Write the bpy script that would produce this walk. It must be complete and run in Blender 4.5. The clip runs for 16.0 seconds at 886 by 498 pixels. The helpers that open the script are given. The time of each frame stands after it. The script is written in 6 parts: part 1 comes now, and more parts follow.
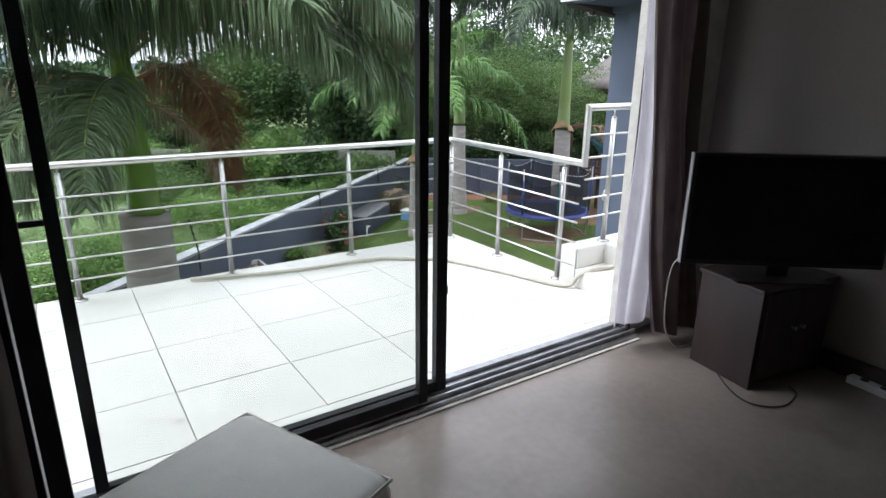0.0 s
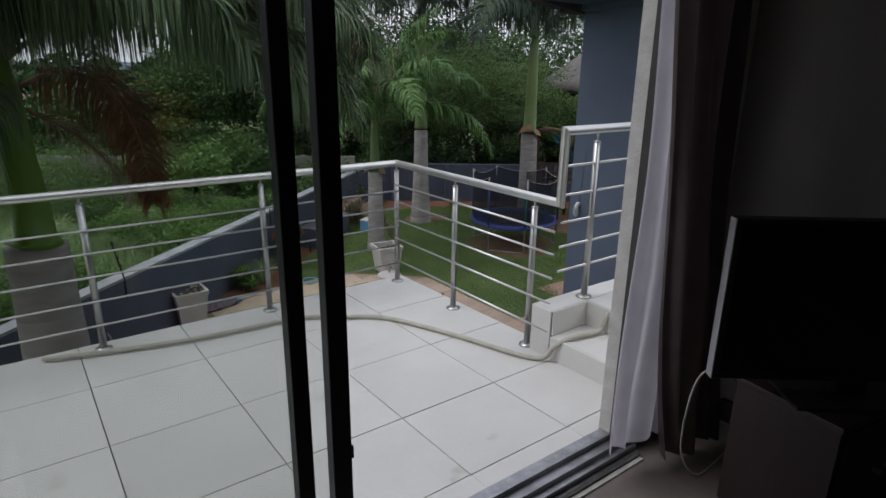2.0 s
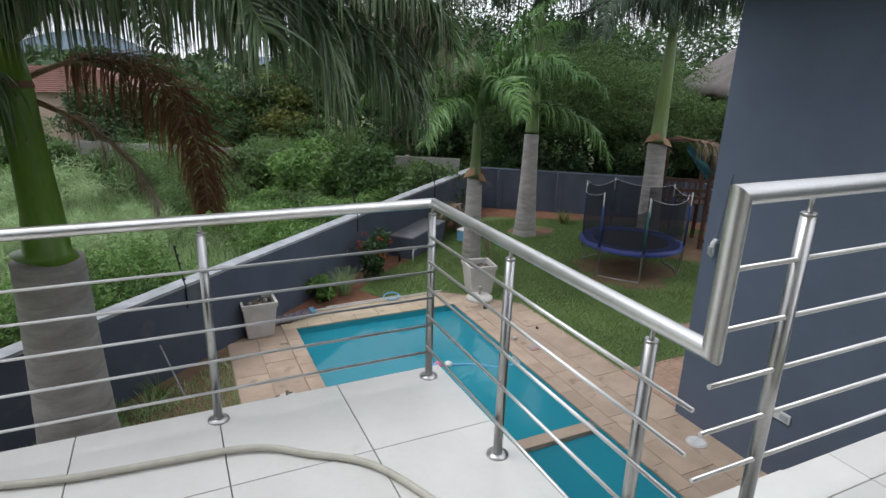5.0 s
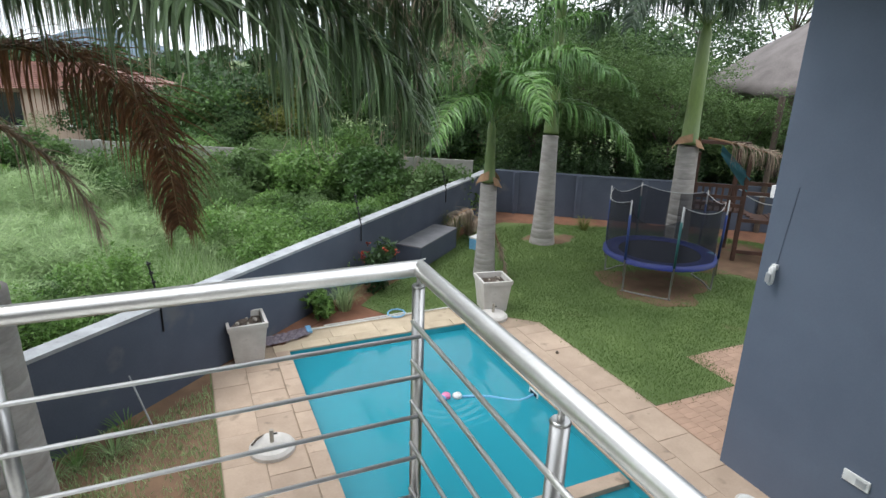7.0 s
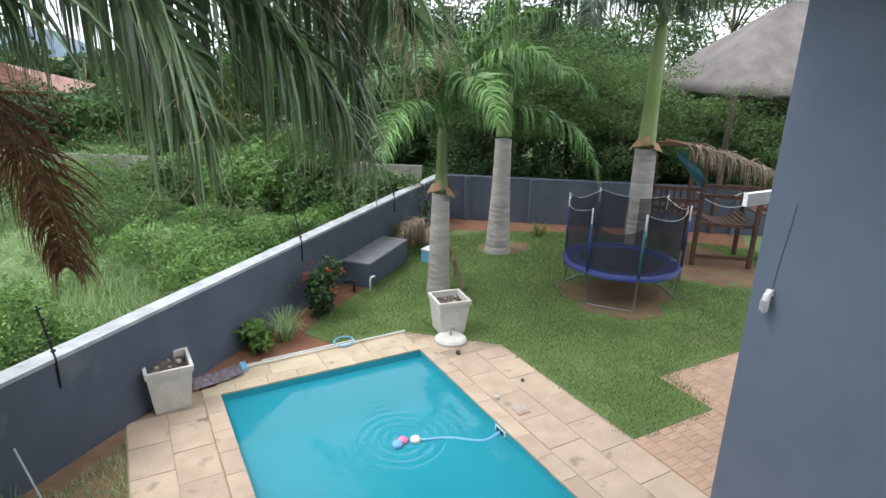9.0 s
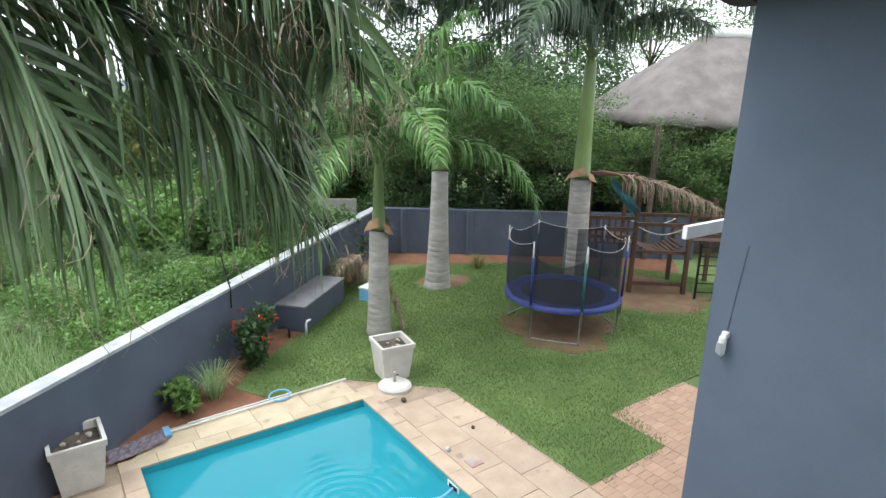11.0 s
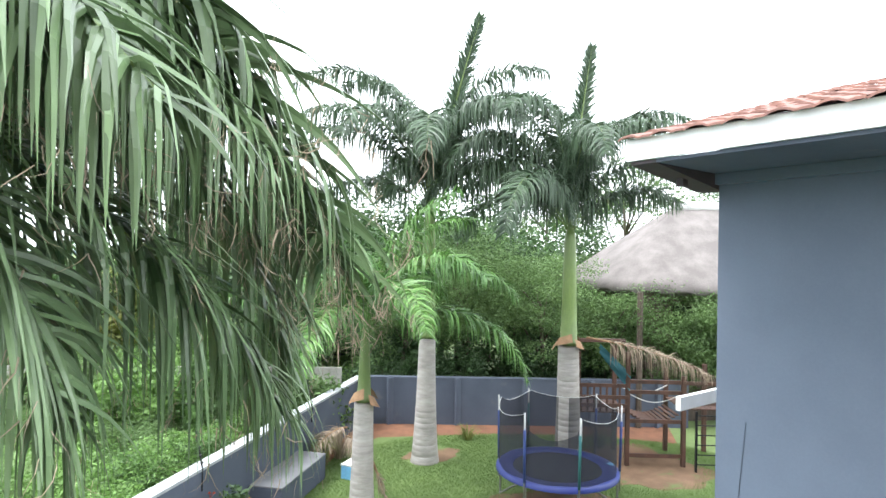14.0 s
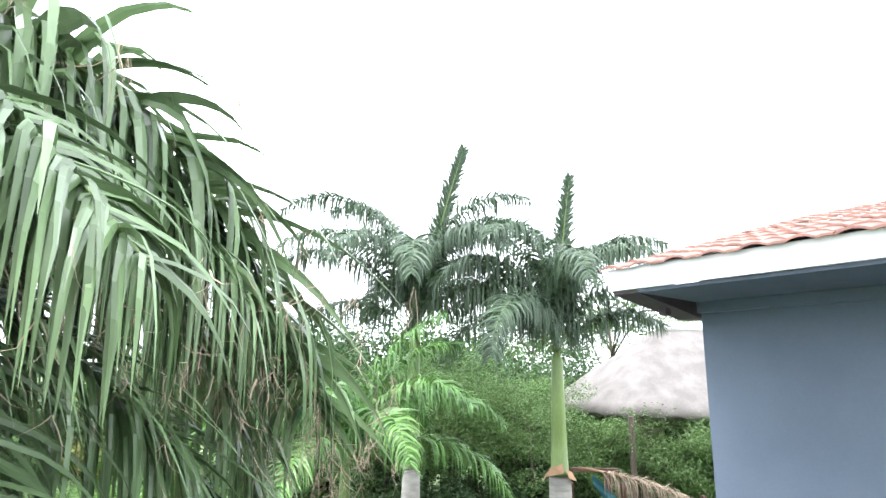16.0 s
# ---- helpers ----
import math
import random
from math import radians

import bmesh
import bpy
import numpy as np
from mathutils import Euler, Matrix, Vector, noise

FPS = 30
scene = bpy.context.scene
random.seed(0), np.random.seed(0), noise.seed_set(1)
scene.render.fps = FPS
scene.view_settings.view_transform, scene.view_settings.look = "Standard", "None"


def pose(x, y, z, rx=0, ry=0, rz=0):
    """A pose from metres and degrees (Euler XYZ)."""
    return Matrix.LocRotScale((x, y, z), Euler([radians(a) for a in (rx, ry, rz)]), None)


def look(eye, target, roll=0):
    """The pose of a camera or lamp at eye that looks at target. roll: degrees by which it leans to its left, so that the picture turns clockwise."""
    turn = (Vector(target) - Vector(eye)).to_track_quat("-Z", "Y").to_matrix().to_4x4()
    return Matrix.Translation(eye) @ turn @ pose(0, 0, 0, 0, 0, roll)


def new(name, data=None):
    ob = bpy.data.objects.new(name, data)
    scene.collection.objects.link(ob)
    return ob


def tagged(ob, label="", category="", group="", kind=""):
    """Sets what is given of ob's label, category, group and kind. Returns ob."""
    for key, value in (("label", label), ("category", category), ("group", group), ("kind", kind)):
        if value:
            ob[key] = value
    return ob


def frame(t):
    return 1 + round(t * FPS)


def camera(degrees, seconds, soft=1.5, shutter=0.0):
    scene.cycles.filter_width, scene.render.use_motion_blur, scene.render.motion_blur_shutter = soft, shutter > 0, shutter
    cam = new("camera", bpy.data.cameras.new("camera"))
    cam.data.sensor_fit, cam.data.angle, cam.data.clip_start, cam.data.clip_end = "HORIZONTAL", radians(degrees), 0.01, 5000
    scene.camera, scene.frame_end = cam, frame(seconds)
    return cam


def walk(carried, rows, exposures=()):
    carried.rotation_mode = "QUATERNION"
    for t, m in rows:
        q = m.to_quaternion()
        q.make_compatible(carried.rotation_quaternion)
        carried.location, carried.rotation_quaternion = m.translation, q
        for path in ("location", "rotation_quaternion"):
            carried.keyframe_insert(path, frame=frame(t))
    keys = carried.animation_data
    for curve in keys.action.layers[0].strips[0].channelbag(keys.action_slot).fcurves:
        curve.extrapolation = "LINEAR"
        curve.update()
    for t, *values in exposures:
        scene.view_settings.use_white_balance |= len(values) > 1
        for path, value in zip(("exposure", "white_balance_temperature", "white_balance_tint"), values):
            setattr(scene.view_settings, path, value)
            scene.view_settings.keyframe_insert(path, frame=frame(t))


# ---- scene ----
cam = camera(74.3, 16.0)
PATH = [
    (0, (1.181, 1.195, 1.529), (2.241, 2.786, 0.942), 0.7),
    (0.5, (1.314, 1.365, 1.528), (2.425, 2.925, 0.952), 0.5),
    (1, (1.494, 1.563, 1.568), (2.633, 3.103, 0.991), 0.7),
    (1.5, (1.662, 1.755, 1.616), (2.821, 3.277, 1.033), 1.0),
    (2, (1.922, 1.976, 1.591), (3.07, 3.505, 1.003), 0.8),
    (2.5, (2.211, 2.21, 1.558), (3.316, 3.777, 0.978), 0.6),
    (3, (2.424, 2.366, 1.613), (3.46, 3.968, 1.013), 0.6),
    (3.5, (2.602, 2.519, 1.6), (3.557, 4.173, 1.006), 1.1),
    (4, (2.783, 2.719, 1.602), (3.676, 4.406, 1.004), 1.1),
    (4.2, (2.855, 2.798, 1.588), (3.731, 4.495, 0.993), 1.3),
    (6.3, (3.51, 3.867, 1.5), (4.282, 5.608, 0.89), 1.5),
    (6.5, (3.546, 3.945, 1.486), (4.32, 5.688, 0.884), 1.4),
    (7, (3.688, 4.223, 1.481), (4.463, 5.963, 0.874), 1.8),
    (7.5, (3.805, 4.502, 1.502), (4.608, 6.229, 0.892), 1.8),
    (8, (3.938, 4.764, 1.503), (4.764, 6.481, 0.894), 1.7),
    (8.5, (4.037, 4.984, 1.505), (4.9, 6.683, 0.896), 1.7),
    (9, (4.095, 5.197, 1.507), (5.025, 6.86, 0.901), 1.6),
    (11.5, (4.238, 5.680, 1.665), (5.404, 7.241, 1.213), 1.5),
    (12, (4.238, 5.680, 1.696), (5.420, 7.258, 1.362), 1.4),
    (12.5, (4.238, 5.680, 1.718), (5.427, 7.272, 1.490), 1.3),
    (13, (4.238, 5.680, 1.733), (5.436, 7.276, 1.599), 1.3),
    (13.5, (4.238, 5.680, 1.737), (5.436, 7.281, 1.683), 1.2),
    (14, (4.238, 5.680, 1.751), (5.435, 7.282, 1.781), 1.2),
    (14.5, (4.238, 5.680, 1.781), (5.440, 7.273, 1.910), 1.1),
    (15, (4.238, 5.680, 1.807), (5.444, 7.258, 2.042), 1.0),
    (15.5, (4.238, 5.680, 1.824), (5.442, 7.242, 2.158), 1.1),
    (16, (4.238, 5.680, 1.848), (5.441, 7.218, 2.280), 0.9),
]
EXPOSURES = [(0.0, 0.98, 5850, 13), (0.5, 0.5, 5850, 13), (1.0, -0.02, 5900, 14), (1.5, -0.52, 5900, 15), (2.0, -0.62, 5900, 15), (2.5, -0.68, 5950, 15), (3.0, -0.5, 5950, 15), (3.5, -0.35, 5950, 15), (4.2, -0.38, 5950, 14), (6.3, 0.4, 6000, 9),
             (7.0, 0.42, 6000, 9), (8.0, 0.46, 6000, 8), (9.0, 0.68, 6000, 8), (11.5, 0.9, 6000, 6), (12.5, 1.12, 6000, 6), (14.0, 1.66, 6000, 7), (16.0, 1.96, 5950, 7)]
walk(cam, [(t, look(eye, target, roll)) for t, eye, target, roll in PATH], EXPOSURES)

# ---- world and light: a bright overcast day ----
G = -3.2            # garden level; the balcony tiles lie at 0
world = bpy.data.worlds.new("overcast_sky")
scene.world = world
world.use_nodes = True
wn, wl = world.node_tree.nodes, world.node_tree.links
wn.clear()
sky = wn.new("ShaderNodeTexSky")
sky.sky_type, sky.sun_disc = "NISHITA", False
sky.sun_elevation, sky.sun_rotation = radians(58), radians(150)
sky.air_density, sky.dust_density, sky.ozone_density = 1.0, 4.0, 1.0
grey = wn.new("ShaderNodeHueSaturation")
grey.inputs["Saturation"].default_value = 0.18
cloud = wn.new("ShaderNodeTexNoise")
cloud.inputs["Scale"].default_value, cloud.inputs["Detail"].default_value = 1.6, 5.0
tone = wn.new("ShaderNodeMapRange")
tone.inputs["From Min"].default_value, tone.inputs["From Max"].default_value = 0.3, 0.7
tone.inputs["To Min"].default_value, tone.inputs["To Max"].default_value = 6.2, 8.6
veil = wn.new("ShaderNodeMix")
veil.data_type, veil.inputs["Factor"].default_value = "RGBA", 0.75
back = wn.new("ShaderNodeBackground")
back.inputs["Strength"].default_value = 0.2
wout = wn.new("ShaderNodeOutputWorld")
wl.new(sky.outputs[0], grey.inputs["Color"])
wl.new(cloud.outputs["Fac"], tone.inputs["Value"])
wl.new(grey.outputs[0], veil.inputs["A"])
wl.new(tone.outputs[0], veil.inputs["B"])
wl.new(veil.outputs["Result"], back.inputs["Color"])
wl.new(back.outputs[0], wout.inputs["Surface"])

sun = new("sun", bpy.data.lights.new("sun", "SUN"))
sun.data.energy, sun.data.angle, sun.data.color = 1.5, radians(25), (1.0, 0.96, 0.9)
sun.matrix_world = look((0, 0, 0), (0.42, -0.25, -0.85))


# ---- materials ----
def mat(name, col, rough=0.6, metal=0.0, col2=None, scale=6.0, fine=60.0, bump=0.15, spots=None, vary=0.0, trans=0.0, stretch=None, spec=0.5):
    """A surface with a coarse and a fine variation, bump, and optional stains of another colour."""
    m = bpy.data.materials.new(name)
    m.use_nodes = True
    n, l = m.node_tree.nodes, m.node_tree.links
    b = n["Principled BSDF"]
    b.inputs["Roughness"].default_value, b.inputs["Metallic"].default_value = rough, metal
    b.inputs["Specular IOR Level"].default_value = spec
    co = n.new("ShaderNodeTexCoord")
    mp = n.new("ShaderNodeMapping")
    if stretch:
        mp.inputs["Scale"].default_value = stretch
    l.new(co.outputs["Object"], mp.inputs["Vector"])
    if vary and not trans:
        own, far = n.new("ShaderNodeObjectInfo"), n.new("ShaderNodeMath")
        far.operation, far.inputs[1].default_value = "MULTIPLY", 61.0
        l.new(own.outputs["Random"], far.inputs[0])
        l.new(far.outputs[0], mp.inputs["Location"])
    big = n.new("ShaderNodeTexNoise")
    big.inputs["Scale"].default_value, big.inputs["Detail"].default_value = scale, 4.0
    small = n.new("ShaderNodeTexNoise")
    small.inputs["Scale"].default_value, small.inputs["Detail"].default_value = fine, 3.0
    l.new(mp.outputs[0], big.inputs["Vector"])
    l.new(mp.outputs[0], small.inputs["Vector"])
    col2 = col2 or tuple(c * 0.82 for c in col)
    ramp = n.new("ShaderNodeValToRGB")
    ramp.color_ramp.elements[0].position, ramp.color_ramp.elements[1].position = 0.35, 0.68
    ramp.color_ramp.elements[0].color, ramp.color_ramp.elements[1].color = (*col2, 1), (*col, 1)
    add = n.new("ShaderNodeMath")
    add.operation = "MULTIPLY_ADD"
    add.inputs[1].default_value, add.inputs[2].default_value = 0.35, -0.175
    l.new(small.outputs["Fac"], add.inputs[0])
    sm = n.new("ShaderNodeMath")
    l.new(big.outputs["Fac"], sm.inputs[0])
    l.new(add.outputs[0], sm.inputs[1])
    l.new(sm.outputs[0], ramp.inputs["Fac"])
    colour = ramp.outputs["Color"]
    if spots:
        st = n.new("ShaderNodeTexNoise")
        st.inputs["Scale"].default_value, st.inputs["Detail"].default_value = spots[1], 6.0
        l.new(mp.outputs[0], st.inputs["Vector"])
        sr = n.new("ShaderNodeMapRange")
        sr.inputs["From Min"].default_value, sr.inputs["From Max"].default_value = spots[2], spots[2] + 0.12
        l.new(st.outputs["Fac"], sr.inputs["Value"])
        mx = n.new("ShaderNodeMix")
        mx.data_type = "RGBA"
        l.new(sr.outputs[0], mx.inputs["Factor"])
        l.new(colour, mx.inputs["A"])
        mx.inputs["B"].default_value = (*spots[0], 1)
        colour = mx.outputs["Result"]
    if vary:
        info = n.new("ShaderNodeObjectInfo")
        geo = n.new("ShaderNodeNewGeometry")
        pick = n.new("ShaderNodeMath")
        l.new(info.outputs["Random"], pick.inputs[0])
        l.new(geo.outputs["Random Per Island"], pick.inputs[1])
        fr = n.new("ShaderNodeMath")
        fr.operation = "FRACT"
        l.new(pick.outputs[0], fr.inputs[0])
        vr = n.new("ShaderNodeMapRange")
        vr.inputs["To Min"].default_value, vr.inputs["To Max"].default_value = 1 - vary, 1 + vary
        l.new(fr.outputs[0], vr.inputs["Value"])
        hs = n.new("ShaderNodeHueSaturation")
        l.new(vr.outputs[0], hs.inputs["Value"])
        l.new(colour, hs.inputs["Color"])
        colour = hs.outputs["Color"]
    l.new(colour, b.inputs["Base Color"])
    if bump:
        bp = n.new("ShaderNodeBump")
        bp.inputs["Strength"].default_value, bp.inputs["Distance"].default_value = bump, 0.01
        l.new(sm.outputs[0], bp.inputs["Height"])
        l.new(bp.outputs[0], b.inputs["Normal"])
    if trans:
        tr = n.new("ShaderNodeBsdfTranslucent")
        ms = n.new("ShaderNodeMixShader")
        ms.inputs[0].default_value = trans
        l.new(colour, tr.inputs["Color"])
        l.new(b.outputs[0], ms.inputs[1])
        l.new(tr.outputs[0], ms.inputs[2])
        l.new(ms.outputs[0], n["Material Output"].inputs["Surface"])
    return m


def sheet_glass(name, tint, gloss_rough=0.02, ripple=None):
    """Clear pane or water: tinted see-through with a Fresnel reflection."""
    m = bpy.data.materials.new(name)
    m.use_nodes = True
    n, l = m.node_tree.nodes, m.node_tree.links
    n.remove(n["Principled BSDF"])
    tp, gl, fr, ms = n.new("ShaderNodeBsdfTransparent"), n.new("ShaderNodeBsdfGlossy"), n.new("ShaderNodeFresnel"), n.new("ShaderNodeMixShader")
    tp.inputs["Color"].default_value = (*tint, 1)
    gl.inputs["Roughness"].default_value = gloss_rough
    fr.inputs["IOR"].default_value = 1.33
    through_ = tp
    if ripple:
        co = n.new("ShaderNodeTexCoord")
        wv, bp = n.new("ShaderNodeTexNoise"), n.new("ShaderNodeBump")
        wv.inputs["Scale"].default_value, wv.inputs["Detail"].default_value = ripple, 3.0
        bp.inputs["Strength"].default_value, bp.inputs["Distance"].default_value = 0.35, 0.03
        l.new(co.outputs["Object"], wv.inputs["Vector"])
        # rings spreading from the floater
        mp, ring, near = n.new("ShaderNodeMapping"), n.new("ShaderNodeTexWave"), n.new("ShaderNodeTexGradient")
        mp2 = n.new("ShaderNodeMapping")
        mp.inputs["Location"].default_value = (-6.92, -11.25, 3.3)
        mp2.inputs["Scale"].default_value = (0.75, 0.75, 0.75)
        ring.wave_type, ring.rings_direction = "RINGS", "SPHERICAL"
        ring.inputs["Scale"].default_value, ring.inputs["Distortion"].default_value = 2.3, 0.6
        near.gradient_type = "QUADRATIC_SPHERE"
        l.new(co.outputs["Object"], mp.inputs["Vector"])
        l.new(mp.outputs[0], ring.inputs["Vector"])
        l.new(mp.outputs[0], mp2.inputs["Vector"])
        l.new(mp2.outputs[0], near.inputs["Vector"])
        both = n.new("ShaderNodeMath")
        both.operation = "MULTIPLY"
        l.new(ring.outputs["Fac"], both.inputs[0])
        l.new(near.outputs["Fac"], both.inputs[1])
        hsum = n.new("ShaderNodeMath")
        l.new(wv.outputs["Fac"], hsum.inputs[0])
        l.new(both.outputs[0], hsum.inputs[1])
        l.new(hsum.outputs[0], bp.inputs["Height"])
        l.new(bp.outputs[0], gl.inputs["Normal"])
        l.new(bp.outputs[0], fr.inputs["Normal"])
        # light scattered back by the cloudy blue water
        df, mw = n.new("ShaderNodeBsdfDiffuse"), n.new("ShaderNodeMixShader")
        df.inputs["Color"].default_value = (0.036, 0.285, 0.365, 1)
        mw.inputs[0].default_value = 0.72
        l.new(tp.outputs[0], mw.inputs[1])
        l.new(df.outputs[0], mw.inputs[2])
        through_ = mw
        l.new(fr.outputs[0], ms.inputs[0])
    else:
        lw, pw, mr = n.new("ShaderNodeLayerWeight"), n.new("ShaderNodeMath"), n.new("ShaderNodeMapRange")
        pw.operation = "POWER"
        pw.inputs[1].default_value = 4.0
        mr.inputs["To Min"].default_value, mr.inputs["To Max"].default_value = 0.025, 0.9
        lw.inputs["Blend"].default_value = 0.5
        l.new(lw.outputs["Facing"], pw.inputs[0])
        l.new(pw.outputs[0], mr.inputs["Value"])
        l.new(mr.outputs[0], ms.inputs[0])
    l.new(through_.outputs[0], ms.inputs[1])
    l.new(gl.outputs[0], ms.inputs[2])
    l.new(ms.outputs[0], n["Material Output"].inputs["Surface"])
    return m


M_TILE = mat("glazed_cream_floor_tile", (0.68, 0.67, 0.63), 0.3, col2=(0.63, 0.62, 0.58), scale=3, fine=40, bump=0.03, vary=0.03, spots=((0.48, 0.46, 0.41), 5, 0.66))
M_GROUT = mat("grey_grout", (0.16, 0.15, 0.14), 0.9, scale=20, bump=0.2)
M_STEEL = mat("brushed_stainless_steel", (0.5, 0.495, 0.48), 0.34, 1.0, col2=(0.4, 0.395, 0.385), scale=8, fine=120, bump=0.03, spots=((0.25, 0.24, 0.22), 14, 0.66))
M_RAIL = mat("satin_steel_handrail", (0.74, 0.73, 0.71), 0.4, 1.0, col2=(0.62, 0.61, 0.59), scale=8, fine=120, bump=0.03, spots=((0.5, 0.48, 0.45), 10, 0.68))
M_BLUE = mat("blue_grey_painted_plaster", (0.108, 0.13, 0.174), 0.85, col2=(0.093, 0.112, 0.152), scale=1.1, fine=55, bump=0.18, spots=((0.13, 0.145, 0.18), 0.7, 0.6))
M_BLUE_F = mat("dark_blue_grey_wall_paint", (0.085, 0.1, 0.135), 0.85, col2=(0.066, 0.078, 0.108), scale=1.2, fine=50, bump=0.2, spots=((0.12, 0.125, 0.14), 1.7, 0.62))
M_COPE = mat("pale_cement_coping", (0.42, 0.43, 0.44), 0.9, col2=(0.3, 0.31, 0.32), scale=4, fine=70, bump=0.3, spots=((0.2, 0.2, 0.19), 6, 0.62))
M_WHITE = mat("white_painted_board", (0.78, 0.77, 0.77), 0.55, col2=(0.7, 0.69, 0.68), scale=3, bump=0.06)
M_PLAST = mat("rough_cream_plaster", (0.6, 0.58, 0.54), 0.9, col2=(0.5, 0.48, 0.44), scale=12, fine=90, bump=0.6)
M_ROOMW = mat("warm_grey_room_wall", (0.31, 0.285, 0.262), 0.85, col2=(0.28, 0.256, 0.236), scale=2, bump=0.08)
M_CEIL = mat("white_room_ceiling", (0.75, 0.75, 0.74), 0.9, scale=2, bump=0.04)
M_SCREED = mat("polished_cement_floor", (0.25, 0.215, 0.19), 0.3, col2=(0.18, 0.155, 0.135), scale=1.3, fine=25, bump=0.05, spots=((0.17, 0.145, 0.125), 2.5, 0.6))
M_BLACK = mat("black_powder_coated_aluminium", (0.01, 0.01, 0.012), 0.45, col2=(0.016, 0.016, 0.018), scale=10, bump=0.05, spec=0.25)
M_BRONZE = mat("dark_bronze_aluminium", (0.045, 0.04, 0.036), 0.5, col2=(0.035, 0.031, 0.028), scale=10, bump=0.05)
M_ALU = mat("worn_aluminium_track", (0.45, 0.46, 0.48), 0.35, 0.85, col2=(0.3, 0.3, 0.31), scale=12, bump=0.1)
M_CURT = mat("lilac_grey_curtain_cloth", (0.88, 0.84, 0.9), 0.9, col2=(0.78, 0.74, 0.8), scale=8, fine=300, bump=0.12, trans=0.6)
M_CURT2 = mat("mauve_brown_satin", (0.17, 0.13, 0.125), 0.48, col2=(0.135, 0.1, 0.098), scale=8, fine=300, bump=0.12, trans=0.35)
M_WOOD_D = mat("dark_mahogany_veneer", (0.035, 0.018, 0.016), 0.45, col2=(0.02, 0.011, 0.01), scale=5, fine=40, bump=0.05, stretch=(1, 1, 0.15))
M_TVSCR = mat("black_glossy_screen", (0.006, 0.006, 0.007), 0.12, scale=2, bump=0)
M_PLASB = mat("black_plastic", (0.012, 0.012, 0.012), 0.45, scale=9, bump=0.03)
M_SILV = mat("silver_edge_trim", (0.55, 0.55, 0.56), 0.35, 0.6, scale=9, bump=0.02)
M_STOOL = mat("grey_leatherette", (0.78, 0.75, 0.71), 0.5, col2=(0.72, 0.69, 0.65), scale=9, fine=160, bump=0.15)
M_CABLE = mat("white_cable", (0.6, 0.58, 0.52), 0.5, scale=9, bump=0)
M_HOSE = mat("cream_pool_hose", (0.5, 0.48, 0.4), 0.5, col2=(0.42, 0.4, 0.33), scale=12, fine=60, bump=0.1)
M_SLAB = mat("sandstone_coloured_paving", (0.46, 0.35, 0.26), 0.85, col2=(0.38, 0.285, 0.21), scale=2.5, fine=35, bump=0.3, vary=0.06, spots=((0.18, 0.14, 0.105), 3.0, 0.63))
M_SLABC = mat("pale_cream_paving", (0.5, 0.41, 0.29), 0.85, col2=(0.4, 0.32, 0.22), scale=2.5, fine=35, bump=0.25, vary=0.06, spots=((0.28, 0.22, 0.16), 3.5, 0.64))
M_BRICK = mat("terracotta_paving_brick", (0.41, 0.27, 0.19), 0.85, col2=(0.35, 0.23, 0.16), scale=5, fine=60, bump=0.3, vary=0.08)
M_JOINT = mat("sandy_joint_mortar", (0.36, 0.275, 0.2), 0.95, col2=(0.25, 0.19, 0.135), scale=4, fine=50, bump=0.4)
M_SOIL = mat("red_brown_soil", (0.22, 0.1, 0.055), 0.95, col2=(0.15, 0.068, 0.038), scale=3, fine=45, bump=0.6)
M_EARTH = mat("trodden_brown_earth", (0.21, 0.128, 0.075), 0.95, col2=(0.15, 0.09, 0.052), scale=3, fine=45, bump=0.5, spots=((0.12, 0.15, 0.05), 2.5, 0.58))
M_LAWN = mat("mown_lawn", (0.13, 0.185, 0.055), 0.9, col2=(0.085, 0.13, 0.035), scale=1.5, fine=45, bump=0.6, spots=((0.15, 0.115, 0.06), 1.2, 0.66))
M_BLADE = mat("lawn_blades", (0.175, 0.255, 0.075), 0.7, col2=(0.12, 0.19, 0.05), scale=0.9, fine=7, bump=0, vary=0.12, trans=0.3)
M_VELD = mat("overgrown_ground", (0.16, 0.22, 0.075), 0.95, col2=(0.1, 0.14, 0.05), scale=0.35, fine=6, bump=0.6, spots=((0.2, 0.19, 0.11), 0.3, 0.58))
M_TALL = mat("tall_pale_grass", (0.41, 0.52, 0.27), 0.8, col2=(0.27, 0.38, 0.17), scale=0.4, fine=3, bump=0, vary=0.25, trans=0.35)
M_LEAF = mat("mid_green_leaves", (0.1, 0.185, 0.045), 0.55, col2=(0.06, 0.12, 0.03), scale=0.8, fine=5, bump=0, vary=0.35, trans=0.3)
M_LEAFB = mat("fresh_green_leaves", (0.185, 0.31, 0.08), 0.55, col2=(0.12, 0.22, 0.05), scale=0.8, fine=5, bump=0, vary=0.35, trans=0.35)
M_LEAFD = mat("dark_green_leaves", (0.055, 0.11, 0.03), 0.6, col2=(0.032, 0.065, 0.02), scale=0.6, fine=4, bump=0, vary=0.35, trans=0.25)
M_LEAFY = mat("yellowish_leaves", (0.2, 0.21, 0.05), 0.55, col2=(0.13, 0.16, 0.035), scale=0.8, fine=5, bump=0, vary=0.3, trans=0.35)
M_FEATH = mat("feathery_acacia_leaves", (0.135, 0.215, 0.065), 0.65, col2=(0.08, 0.14, 0.042), scale=0.5, fine=4, bump=0, vary=0.3, trans=0.3)
